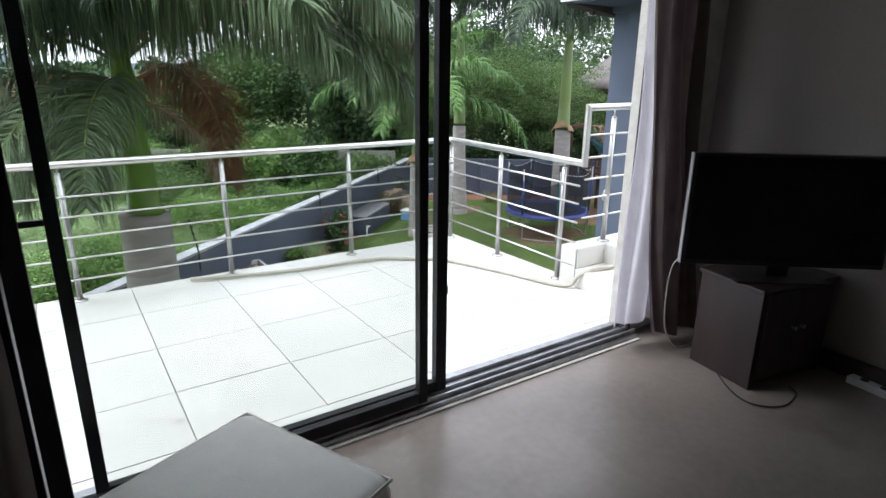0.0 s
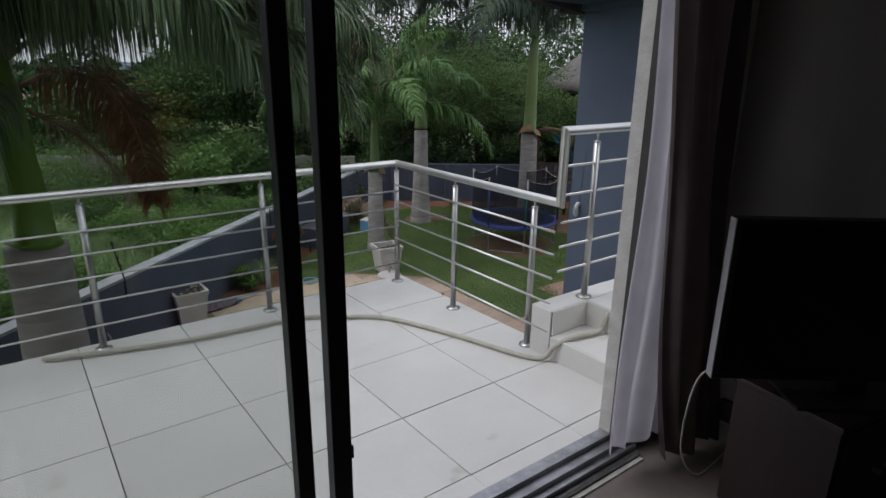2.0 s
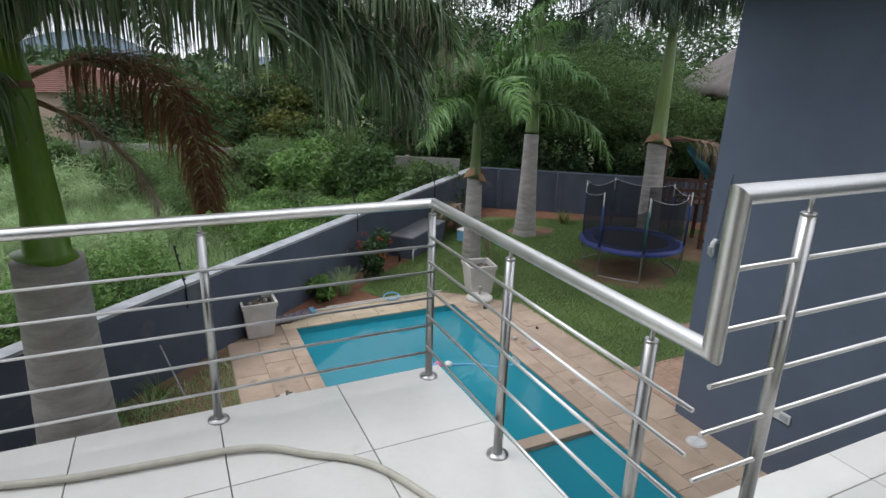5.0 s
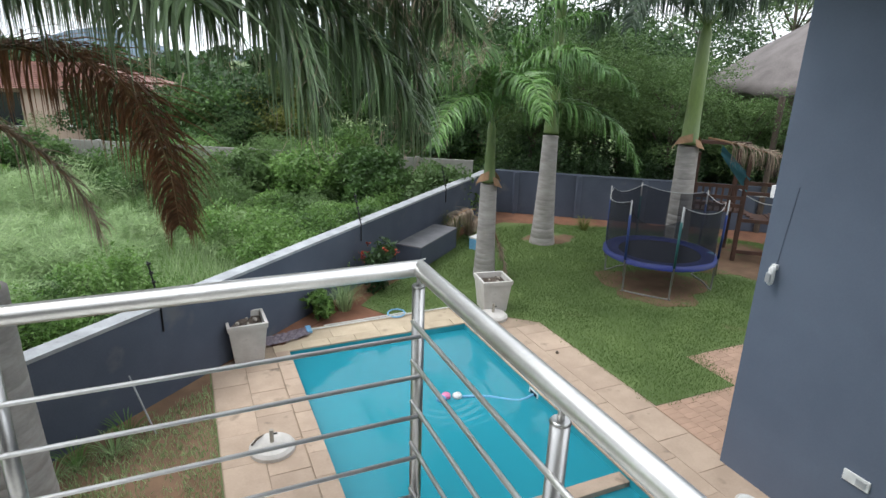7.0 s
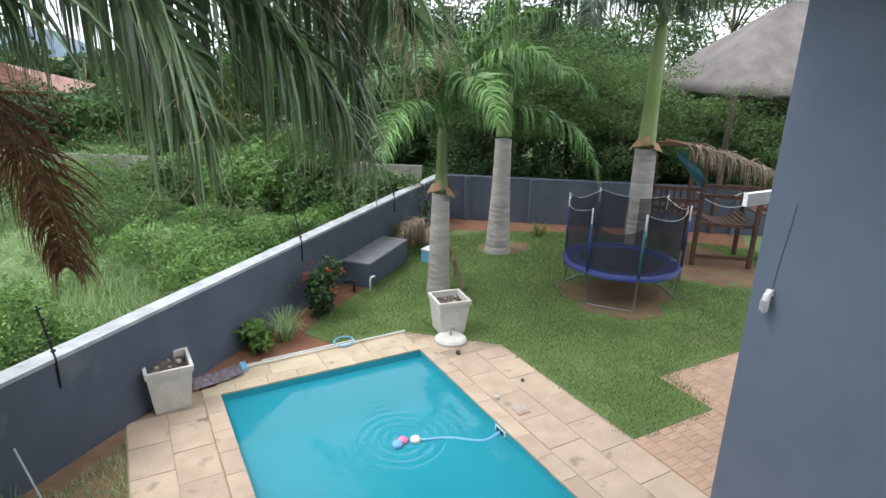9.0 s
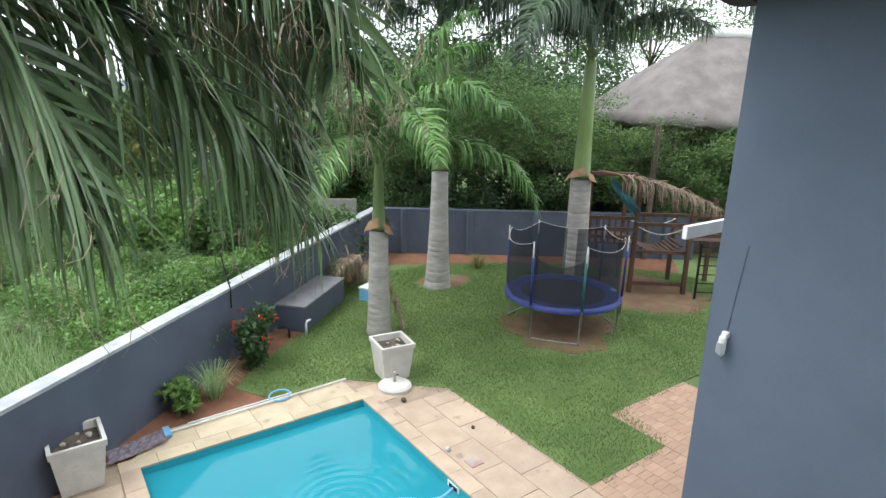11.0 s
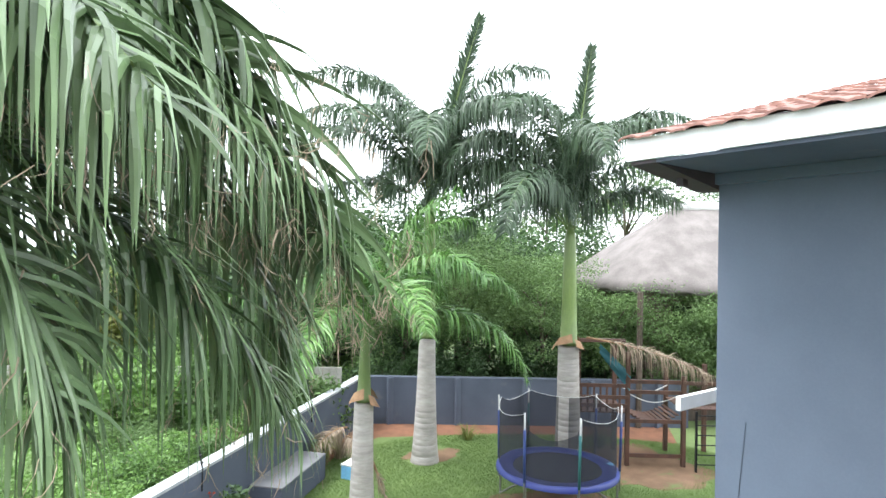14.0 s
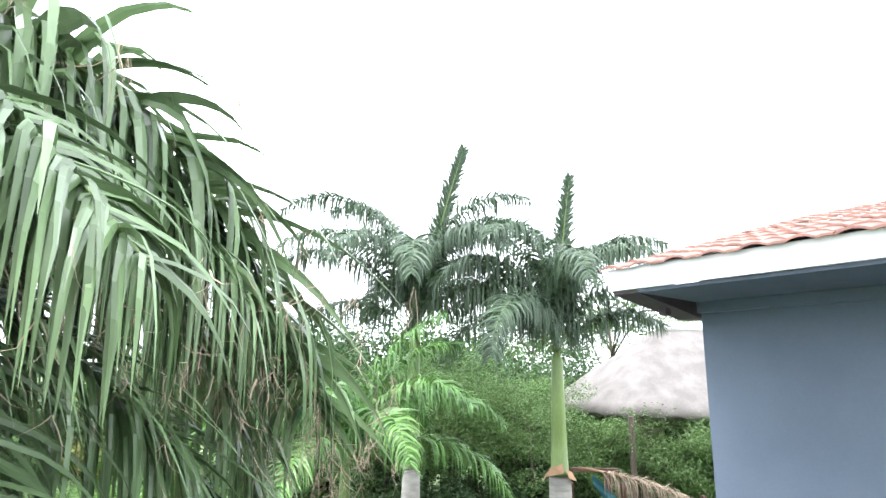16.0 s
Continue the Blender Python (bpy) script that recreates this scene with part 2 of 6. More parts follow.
M_PALM = mat("palm_leaflets", (0.165, 0.235, 0.115), 0.3, col2=(0.085, 0.132, 0.058), scale=1.0, fine=7, bump=0, vary=0.42, trans=0.18)
M_PALML = mat("light_palm_leaflets", (0.12, 0.235, 0.052), 0.38, col2=(0.065, 0.14, 0.034), scale=1.0, fine=7, bump=0, vary=0.38, trans=0.22)
# darker copy of the palm green: shade in the crowns is put into the colour
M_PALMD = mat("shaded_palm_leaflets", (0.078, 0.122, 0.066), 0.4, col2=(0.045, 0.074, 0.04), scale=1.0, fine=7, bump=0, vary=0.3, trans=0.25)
M_DEAD = mat("dead_palm_leaflets", (0.21, 0.1, 0.05), 0.85, col2=(0.12, 0.058, 0.032), scale=2, fine=8, bump=0, vary=0.35, trans=0.2)
M_STRAW = mat("dry_leaf_fibres", (0.4, 0.32, 0.24), 0.9, col2=(0.26, 0.2, 0.145), scale=2, fine=8, bump=0, vary=0.3, trans=0.2)
M_SHAFT = mat("green_crownshaft", (0.155, 0.22, 0.055), 0.45, col2=(0.1, 0.145, 0.04), scale=2, fine=30, bump=0.06, stretch=(1, 1, 0.25), spots=((0.1, 0.1, 0.04), 4, 0.64))
M_SHAFTB = mat("bright_green_crownshaft", (0.2, 0.35, 0.035), 0.4, col2=(0.12, 0.24, 0.025), scale=2, fine=30, bump=0.06, stretch=(1, 1, 0.25), spots=((0.12, 0.1, 0.04), 5, 0.66))
M_TRUNK = mat("grey_ringed_palm_bark", (0.4, 0.37, 0.345), 0.9, col2=(0.29, 0.265, 0.245), scale=3, fine=30, bump=0.2, stretch=(1, 1, 3.5), spots=((0.36, 0.34, 0.31), 4, 0.6))
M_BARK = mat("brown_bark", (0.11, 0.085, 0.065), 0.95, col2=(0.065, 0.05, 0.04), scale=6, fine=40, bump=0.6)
M_SHEATH = mat("dry_brown_leaf_sheath", (0.33, 0.2, 0.11), 0.85, col2=(0.22, 0.13, 0.07), scale=5, fine=40, bump=0.3)
M_BASIN = mat("turquoise_pool_plaster", (0.03, 0.31, 0.37), 0.7, col2=(0.026, 0.275, 0.335), scale=0.8, fine=20, bump=0.05)
M_WATER = sheet_glass("pool_water", (0.72, 0.93, 0.96), 0.02, ripple=2.2)
M_GLASS = sheet_glass("door_glass", (0.93, 0.94, 0.93))
M_POT = mat("white_painted_concrete", (0.6, 0.57, 0.53), 0.8, col2=(0.5, 0.47, 0.43), scale=5, fine=50, bump=0.2, spots=((0.35, 0.32, 0.28), 5, 0.66))
M_CONC = mat("weathered_concrete", (0.42, 0.38, 0.32), 0.9, col2=(0.33, 0.3, 0.25), scale=5, fine=50, bump=0.4)
M_PRECAST = mat("precast_concrete_panel", (0.31, 0.3, 0.265), 0.9, col2=(0.21, 0.205, 0.175), scale=1.2, fine=20, bump=0.3)
M_THATCH = mat("grey_thatch", (0.18, 0.158, 0.15), 0.95, col2=(0.115, 0.1, 0.094), scale=1.6, fine=26, bump=0.8, stretch=(1, 1, 0.4))
M_LID = mat("grey_cement_lid", (0.2, 0.195, 0.205), 0.85, col2=(0.15, 0.15, 0.16), scale=3, bump=0.2)
M_RIDGE = mat("pale_cement_ridge", (0.62, 0.61, 0.6), 0.85, scale=3, bump=0.3)
M_ROOF = mat("terracotta_roof_tile", (0.25, 0.125, 0.095), 0.8, col2=(0.18, 0.092, 0.075), scale=4, fine=40, bump=0.25, vary=0.15, spots=((0.17, 0.09, 0.07), 3, 0.64))
M_SOFF = mat("dark_stained_soffit_timber", (0.06, 0.042, 0.05), 0.7, col2=(0.04, 0.03, 0.035), scale=4, fine=30, bump=0.1)
M_TIMBER = mat("red_brown_stained_timber", (0.1, 0.046, 0.03), 0.7, col2=(0.06, 0.03, 0.02), scale=5, fine=50, bump=0.2, stretch=(1, 1, 0.3))
M_TEAL = mat("teal_canvas", (0.04, 0.14, 0.165), 0.8, col2=(0.03, 0.11, 0.135), scale=5, fine=80, bump=0.1)
M_PAD = mat("blue_vinyl_pad", (0.022, 0.036, 0.17), 0.5, col2=(0.015, 0.026, 0.17), scale=5, fine=60, bump=0.1)
M_MAT = mat("black_jump_mat", (0.015, 0.017, 0.03), 0.8, scale=5, fine=80, bump=0.1)
M_FOAM = mat("blue_foam_sleeve", (0.025, 0.05, 0.19), 0.7, scale=5, bump=0.1)
M_FOAMG = mat("green_foam_sleeve", (0.02, 0.11, 0.11), 0.7, scale=5, bump=0.1)
M_GALV = mat("galvanised_tube", (0.38, 0.38, 0.37), 0.45, 0.7, scale=9, bump=0.1)
M_ROPE = mat("white_cord", (0.6, 0.6, 0.58), 0.7, scale=9, bump=0)
M_PIPE = mat("white_pvc", (0.7, 0.7, 0.68), 0.4, scale=9, bump=0.03)
M_PINK = mat("pink_plastic", (0.75, 0.22, 0.4), 0.4, scale=9, bump=0)
M_BLUEP = mat("pale_blue_plastic", (0.2, 0.45, 0.7), 0.4, scale=9, bump=0)
M_RED = mat("red_flowers", (0.5, 0.06, 0.02), 0.6, scale=9, bump=0, vary=0.3)
# the haze of distance is mixed into this blue
M_HILL = mat("haze_blue_hill", (0.12, 0.16, 0.2), 1.0, col2=(0.1, 0.14, 0.17), scale=0.02, fine=0.2, bump=0)
M_CREAMW = mat("cream_house_wall", (0.52, 0.39, 0.31), 0.9, scale=1, bump=0.1)
M_RUST = mat("rusty_iron_sheet", (0.3, 0.15, 0.11), 0.7, col2=(0.4, 0.36, 0.34), scale=1.5, bump=0.1)
M_DARK = mat("dark_glazing", (0.015, 0.017, 0.02), 0.15, scale=3, bump=0)
M_PURPLE = mat("faded_netting_mat", (0.24, 0.2, 0.22), 0.9, col2=(0.12, 0.1, 0.12), scale=14, fine=50, bump=0.4)


# ---- builders ----
def part(name, bm, material, parent=None, label="", smooth=False):
    me = bpy.data.meshes.new(name)
    bm.to_mesh(me)
    bm.free()
    if smooth:
        me.shade_smooth()
    me.materials.append(material)
    ob = new(name, me)
    if parent:
        ob.parent = parent
    if label:
        ob["label"] = label
    return ob


def soup(name, verts, faces, material, parent=None, label="", smooth=False):
    me = bpy.data.meshes.new(name)
    me.from_pydata([tuple(v) for v in verts], [], [tuple(f) for f in faces])
    if smooth:
        me.shade_smooth()
    me.materials.append(material)
    ob = new(name, me)
    if parent:
        ob.parent = parent
    if label:
        ob["label"] = label
    return ob


def thing(name, at, label, category, group="", kind="", rz=0):
    ob = new(name)
    ob.empty_display_size = 0.1
    ob.matrix_basis = pose(*at, 0, 0, rz)
    return tagged(ob, label, category, group, kind)


def box(bm, x0, x1, y0, y1, z0, z1, bevel=0.0):
    r = bmesh.ops.create_cube(bm, size=1.0, matrix=Matrix.LocRotScale(((x0 + x1) / 2, (y0 + y1) / 2, (z0 + z1) / 2), None, (abs(x1 - x0), abs(y1 - y0), abs(z1 - z0))))
    if bevel:
        es = list({e for v in r["verts"] for e in v.link_edges})
        bmesh.ops.bevel(bm, geom=es, offset=bevel, segments=2, affect="EDGES", profile=0.5)
    return bm


def block(x0, x1, y0, y1, z0, z1, bevel=0.0):
    return box(bmesh.new(), x0, x1, y0, y1, z0, z1, bevel)


def tube(bm, pts, r, seg=10, cap=True):
    """A round bar along points; r is one radius or one for each point."""
    pts = [Vector(p) for p in pts]
    rs = r if hasattr(r, "__len__") else [r] * len(pts)
    rings, up = [], None
    for i, p in enumerate(pts):
        d = (pts[min(i + 1, len(pts) - 1)] - pts[max(i - 1, 0)]).normalized()
        if up is None:
            up = d.orthogonal().normalized()
        up = (up - d * up.dot(d)).normalized()
        side = d.cross(up)
        rings.append([bm.verts.new(p + (up * math.cos(a) + side * math.sin(a)) * rs[i]) for a in (2 * math.pi * k / seg for k in range(seg))])
    for a, b in zip(rings, rings[1:]):
        for k in range(seg):
            bm.faces.new((a[k], a[(k + 1) % seg], b[(k + 1) % seg], b[k]))
    if cap:
        bm.faces.new(rings[0][::-1])
        bm.faces.new(rings[-1])
    return bm


def bar(p, q, r, seg=10, r2=None):
    return tube(bmesh.new(), [p, q], [r, r if r2 is None else r2], seg)


def prism(poly, z0, z1):
    bm = bmesh.new()
    lo, hi = [bm.verts.new((x, y, z0)) for x, y in poly], [bm.verts.new((x, y, z1)) for x, y in poly]
    bm.faces.new(lo[::-1])
    bm.faces.new(hi)
    for i in range(len(poly)):
        j = (i + 1) % len(poly)
        bm.faces.new((lo[i], lo[j], hi[j], hi[i]))
    return bm


def structure(name, bm, material, label, category):
    return tagged(part(name, bm, material), label, category, kind="structure")


def shared(name, me, at, parent, rz=0.0, label=""):
    ob = new(name, me)
    ob.matrix_basis = pose(*at, 0, 0, rz)
    ob.parent = parent
    if label:
        ob["label"] = label
    return ob


def mesh_of(bm, name, material):
    me = bpy.data.meshes.new(name)
    bm.to_mesh(me)
    bm.free()
    me.materials.append(material)
    return me


def leaf_mesh(points, rng, size, aspect=0.45, droop=0.0):
    """One folded leaf (two triangles) at each point, turned at random."""
    n = len(points)
    d = rng.normal(size=(n, 3))
    d[:, 2] = d[:, 2] * 0.7 - droop
    d /= np.linalg.norm(d, axis=1)[:, None]
    s = np.cross(d, rng.normal(size=(n, 3)))
    s /= np.linalg.norm(s, axis=1)[:, None] + 1e-9
    ln = size * rng.uniform(0.6, 1.35, n)[:, None]
    v = np.empty((n, 4, 3))
    v[:, 0], v[:, 2] = points, points + d * ln
    v[:, 1], v[:, 3] = points + d * ln * 0.45 + s * ln * aspect * 0.5, points + d * ln * 0.45 - s * ln * aspect * 0.5
    f = np.arange(n * 4).reshape(n, 4)
    return v.reshape(-1, 3), f


def lumps(rng, centre, radii, lobes, per, spread=0.55, flat=0.0):
    """Leaf points on uneven lobes inside an ellipsoid."""
    out = []
    c, r = np.array(centre, float), np.array(radii, float)
    for _ in range(lobes):
        u = rng.normal(size=3)
        u /= np.linalg.norm(u)
        o = c + u * r * rng.uniform(0.35, 0.95)
        lr = r * rng.uniform(0.22, 0.5) * (spread / 0.55)
        p = rng.normal(size=(per, 3))
        p /= np.linalg.norm(p, axis=1)[:, None]
        p *= rng.uniform(0.45, 1.0, per)[:, None]
        q = o + p * lr
        if flat:
            q[:, 2] = o[2] + (q[:, 2] - o[2]) * flat
        out.append(q)
    return np.concatenate(out)


def tree(name, at, height, radii, label, material, seed, lobes=26, per=150, leaf=0.16, aspect=0.45, trunk_r=0.12, flat=0.0, group="", crown_z=None):
    """A tapered trunk with limbs and a crown of many small leaves."""
    rng = np.random.default_rng(seed)
    t = thing(name, at, label, "tree" if name != "bush" else "bush", group)
    cz = crown_z if crown_z is not None else height - radii[2]
    bm = bmesh.new()
    lean = rng.uniform(-0.3, 0.3, 2)
    tube(bm, [(0, 0, -0.1), (lean[0] * 0.3, lean[1] * 0.3, cz * 0.5), (lean[0], lean[1], cz)], [trunk_r, trunk_r * 0.75, trunk_r * 0.45], 8)
    part("trunk", bm, M_BARK, t, smooth=True)
    for k in range(6):
        a, e = rng.uniform(0, 6.28), rng.uniform(0.2, 0.9)
        p0 = Vector((lean[0] * 0.6, lean[1] * 0.6, cz * rng.uniform(0.45, 0.9)))
        p2 = Vector((math.cos(a) * radii[0] * 0.8, math.sin(a) * radii[1] * 0.8, cz + radii[2] * e * 0.6))
        bm = tube(bmesh.new(), [p0, (p0 + p2) / 2 + Vector((0, 0, 0.15 * radii[2])), p2], [trunk_r * 0.4, trunk_r * 0.25, trunk_r * 0.08], 6)
        part("limb", bm, M_BARK, t, smooth=True)
    pts = lumps(rng, (0, 0, cz), radii, lobes, per, flat=flat)
    pts = pts[pts[:, 2] > 0.05]
    v, f = leaf_mesh(pts, rng, leaf, aspect)
    soup("crown", v, f, material, t)
    return t


def frond_mesh(rng, base, az, elev, length, droop, leaf_len, leaf_w, n, hang=0.75, curve=1.3, twist=0.0, start=0.16, segs=5, spine=None, dry=0.0, fold=0.0, turn=0.0):
    """The rachis line of a feather palm leaf and its leaflets, which bend down under their weight."""
    steps, p = 28, np.array(base, float)
    line, tang = [p.copy()], []
    for i in range(steps):
        s = (i + 0.5) / steps
        e = radians(elev - droop * s ** curve)
        a = radians(az + twist * s)
        d = np.array((math.cos(e) * math.cos(a), math.cos(e) * math.sin(a), math.sin(e)))
        p = p + d * length / steps
        line.append(p.copy())
        tang.append(d)
    tang.append(tang[-1])
    line, tang = np.array(line), np.array(tang)
    if spine is not None:
        u = np.linspace(0, len(spine) - 1, steps + 1)
        for _ in range(3):
            line = np.stack([np.interp(u, range(len(spine)), [q[k] for q in spine]) for k in range(3)], 1)
        for _ in range(4):
            line[1:-1] = (line[:-2] + 2 * line[1:-1] + line[2:]) / 4
        tang = np.gradient(line, axis=0)
        tang /= np.linalg.norm(tang, axis=1)[:, None]
    vs, fs, dv, df = [], [], [], []
    for k in range(n):
        for sgn in (-1, 1):
            s = start + (1 - start) * (k + rng.uniform(-0.3, 0.3)) / n
            i = min(max(s, 0), 0.999) * steps
            j, w = int(i), i - int(i)
            o = line[j] * (1 - w) + line[j + 1] * w
            t = tang[j]
            side = np.cross(t, (0, 0, 1.0))
            side = side / (np.linalg.norm(side) + 1e-6) * sgn
            upv = np.cross(side, t) * sgn
            tc, ts = math.cos(radians(turn)), math.sin(radians(turn)) * sgn
            side, upv = side * tc + upv * ts, upv * tc - side * ts
            size = math.sin(math.pi * min(0.97, 0.22 + 0.72 * s)) ** 0.6
            ll = leaf_len * size * rng.uniform(0.8, 1.15)
            stiff = rng.random() < 0.3
            lift = rng.uniform(0.1, 0.6) if stiff else rng.uniform(-0.35, 0.45)
            d = (side * rng.uniform(0.75, 1.0) + upv * lift) * (1 - fold) + t * rng.uniform(0.3, 0.65) * (1 + 0.6 * stiff)
            d /= np.linalg.norm(d)
            q, b = o, len(vs)
            wv = np.cross(d, rng.normal(size=3) * 0.35 + upv)
            wv /= np.linalg.norm(wv) + 1e-6
            h = hang * (rng.uniform(0.3, 0.55) if stiff else rng.uniform(0.75, 1.25))
            for m in range(segs + 1):
                u = m / segs
                ww = leaf_w * (0.45 + 0.55 * math.sin(math.pi * min(0.5, u * 1.6 + 0.1))) * (1 - u ** 1.5) + 0.0012
                keel = np.cross(d, wv) * ww * 0.2
                vs += [q + wv * ww / 2 + keel, q, q - wv * ww / 2 + keel]
                dd = d * max(0.0, 1 - h * u * 1.7) + np.array((0, 0, -1.0)) * h * u * 2.2 + rng.normal(size=3) * 0.022
                dd /= np.linalg.norm(dd)
                q = q + dd * ll / segs
            for m in range(segs):
                c = b + 3 * m
                fs += [(c, c + 1, c + 4, c + 3), (c + 1, c + 2, c + 5, c + 4)]
            if rng.random() < dry:
                for _ in range(9 if dry > 0.5 else 2):
                    e, c = vs[-1] + rng.normal(size=3) * 0.01 + np.array((0, 0, rng.uniform(0, 0.12))), len(dv)
                    w = rng.normal(size=3) * 0.0012
                    g = np.array((0, 0, -1.0)) + rng.normal(size=3) * 0.45
                    for m in range(5):
                        dv.append(e - w * (1 - m / 5))
                        dv.append(e + w * (1 - m / 5))
                        e = e + g / np.linalg.norm(g) * rng.uniform(0.016, 0.042)
                        g = g + rng.normal(size=3) * 0.35
                    df += [(c + 2 * m, c + 2 * m + 1, c + 2 * m + 3, c + 2 * m + 2) for m in range(4)]
    return line, np.array(vs), fs, dv, df


def frond(palm, base, az, elev, length, droop, material, seed, leaf_len=0.6, leaf_w=0.03, n=60, stem=None, thick=0.028, label="", **kw):
    rng = np.random.default_rng(seed)
    line, vs, fs, dv, df = frond_mesh(rng, base, az, elev, length, droop, leaf_len, leaf_w, n, **kw)
    bm = tube(bmesh.new(), [tuple(q) for q in line[::2]], [thick * (1 - 0.88 * i / (len(line[::2]) - 1)) for i in range(len(line[::2]))], 7)
    f = part("frond", bm, stem or M_SHAFT, palm, label, smooth=True)
    tagged(soup("foliage", vs, fs, material, f), kind="stuff")
    if dv:
        tagged(soup("dry_fringe", dv, df, M_STRAW, f, "dry curled leaflet tips"), kind="stuff")
    return f


def palm_trunk(palm, h, r0, r1, ring=0.13, lean=(0, 0), seed=0, name="trunk"):
    """A ringed grey stem with a swollen foot."""
    rng = np.random.default_rng(seed)
    pts, rs = [], []
    k = int(h / ring)
    for i in range(k + 1):
        u = i / k
        for dz, dr in ((0.0, 1.0), (ring * 0.9, 0.997), (ring * 0.95, 0.988)):
            z = i * ring + dz
            if z > h:
                continue
            u = z / h
            r = (r1 + (r0 - r1) * (1 - u) ** 1.6 + 0.12 * r0 * math.exp(-u * 14)) * dr * (1 + rng.uniform(-0.006, 0.006))
            pts.append((lean[0] * u * u, lean[1] * u * u, z - 0.05))
            rs.append(r)
    return part(name, tube(bmesh.new(), pts, rs, 20), M_TRUNK, palm, smooth=True)


# ---- large structure: ground, room, balcony, wing of the house ----
POOL = (4.95, 8.2, 6.6, 13.25)


def ground_sheet():
    """One sheet to the horizon with the pool cut out of it."""
    x0, x1, y0, y1 = POOL
    xs, ys = [-1500, -60, x0, x1, 60, 1500], [-1500, -60, y0, y1, 60, 1500]
    bm = bmesh.new()
    g = [[bm.verts.new((x, y, G)) for y in ys] for x in xs]
    for i in range(5):
        for j in range(5):
            if not (i == 2 and j == 2):
                bm.faces.new((g[i][j], g[i + 1][j], g[i + 1][j + 1], g[i][j + 1]))
    return bm


structure("ground", ground_sheet(), M_VELD, "overgrown green and straw-coloured open ground", "ground")

# room: floor, walls with the door opening, ceiling
RF = 0.05           # room floor
ROOM = [(-4.0, -3.0), (4.42, -3.0), (4.42, 3.235), (3.843, 3.235), (3.843, 3.12), (-4.0, 3.12)]
structure("floor", prism(ROOM, -0.2, RF), M_SCREED, "polished grey-brown cement floor of the living room", "floor")
structure("ceiling", prism(ROOM, 2.6, 2.75), M_CEIL, "white plaster ceiling of the living room", "ceiling")
structure("wall_east", block(4.42, 4.62, -3.0, 3.235, RF - 0.2, 2.75), M_ROOMW, "warm grey painted wall behind the television", "wall")
structure("wall_west", block(-4.2, -4.0, -3.0, 3.12, RF - 0.2, 2.75), M_ROOMW, "warm grey painted room wall", "wall")
structure("wall_south", block(-4.2, 4.62, -3.2, -3.0, RF - 0.2, 2.75), M_ROOMW, "warm grey painted room wall", "wall")
DX0, DX1, DTOP = 0.95, 3.84, 2.2
structure("wall_north_west", block(-4.2, DX0, 3.12, 3.36, -0.02, 2.9), M_PLAST, "rough cream plastered wall beside the sliding door", "wall")
structure("wall_north_east", block(DX1 + 0.002, 4.62, 3.236, 3.36, -0.02, 2.9), M_PLAST, "rough cream plastered pier beside the sliding door", "wall")
structure("wall_lintel", block(DX0, DX1 + 0.002, 3.12, 3.36, DTOP + 0.06, 2.9), M_PLAST, "plastered beam above the sliding door", "wall")
structure("roof_slab", block(-4.3, 4.65, -3.25, 3.36, 2.9, 3.05), M_PLAST, "flat roof edge above the door wall", "roof")
bm = block(4.384, 4.418, -3.0, 3.11, RF, RF + 0.1, 0.004)
structure("baseboard", bm, M_WOOD_D, "dark brown wooden skirting along the wall", "baseboard")
# lower storey under room and balcony
structure("lower_wall", block(-4.2, 9.4, 3.2, 3.45, G, -0.26), M_BLUE, "blue-grey plastered lower storey wall", "wall")
structure("balcony_slab", prism([(-4.2, 3.36), (4.385, 3.36), (4.385, 5.825), (-4.2, 5.825)], -0.25, -0.052), M_GROUT, "concrete balcony slab under the tiles", "balcony")
FALL = 0.02         # the balcony tiles fall gently towards the rail


def zf(y):
    return -FALL * (y - 3.95)


bm = block(-4.19, 4.38, 3.37, 5.815, -0.05, -0.011)
for v in bm.verts:
    if v.co.z > -0.03:
        v.co.z += zf(v.co.y)
bfloor = structure("balcony_floor", bm, M_GROUT, "dark grouted bed of the balcony tiles", "floor")

# sliding door
door = tagged(thing("door_1", ((DX0 + DX1) / 2, 3.25, RF), "black aluminium sliding glass door, half open to the balcony", "sliding door", kind="structure"), kind="structure")
W = DX1 - DX0
part("sill_track", block(-W / 2, W / 2, -0.105, 0.1, -0.06, 0.03, 0.004), M_ALU, door, "worn aluminium sill with two tracks")
for y in (-0.08, -0.032, 0.03):
    part("track_rail", block(-W / 2, W / 2, y - 0.006, y + 0.006, 0.03, 0.052, 0.002), M_ALU, door)
part("threshold", block(-W / 2, W / 2, 0.105, 0.25, -0.06, -0.042, 0.004), M_TILE, door, "cream tiled threshold strip")
part("inner_sill", block(-W / 2, W / 2, -0.129, -0.107, -0.03, 0.008, 0.003), M_PLAST, door, "beige cement strip along the track")
part("head", block(-W / 2, W / 2, -0.105, 0.06, DTOP - RF, DTOP - RF + 0.06, 0.004), M_BLACK, door)
part("jamb", block(W / 2 - 0.025, W / 2 + 0.0, -0.05, 0.035, 0.03, DTOP - RF, 0.004), M_BRONZE, door, "dark bronze door jamb with lock slots")
part("jamb", block(-W / 2, -W / 2 + 0.045, -0.06, 0.06, 0.03, DTOP - RF, 0.004), M_BLACK, door)
cx = (DX0 + DX1) / 2


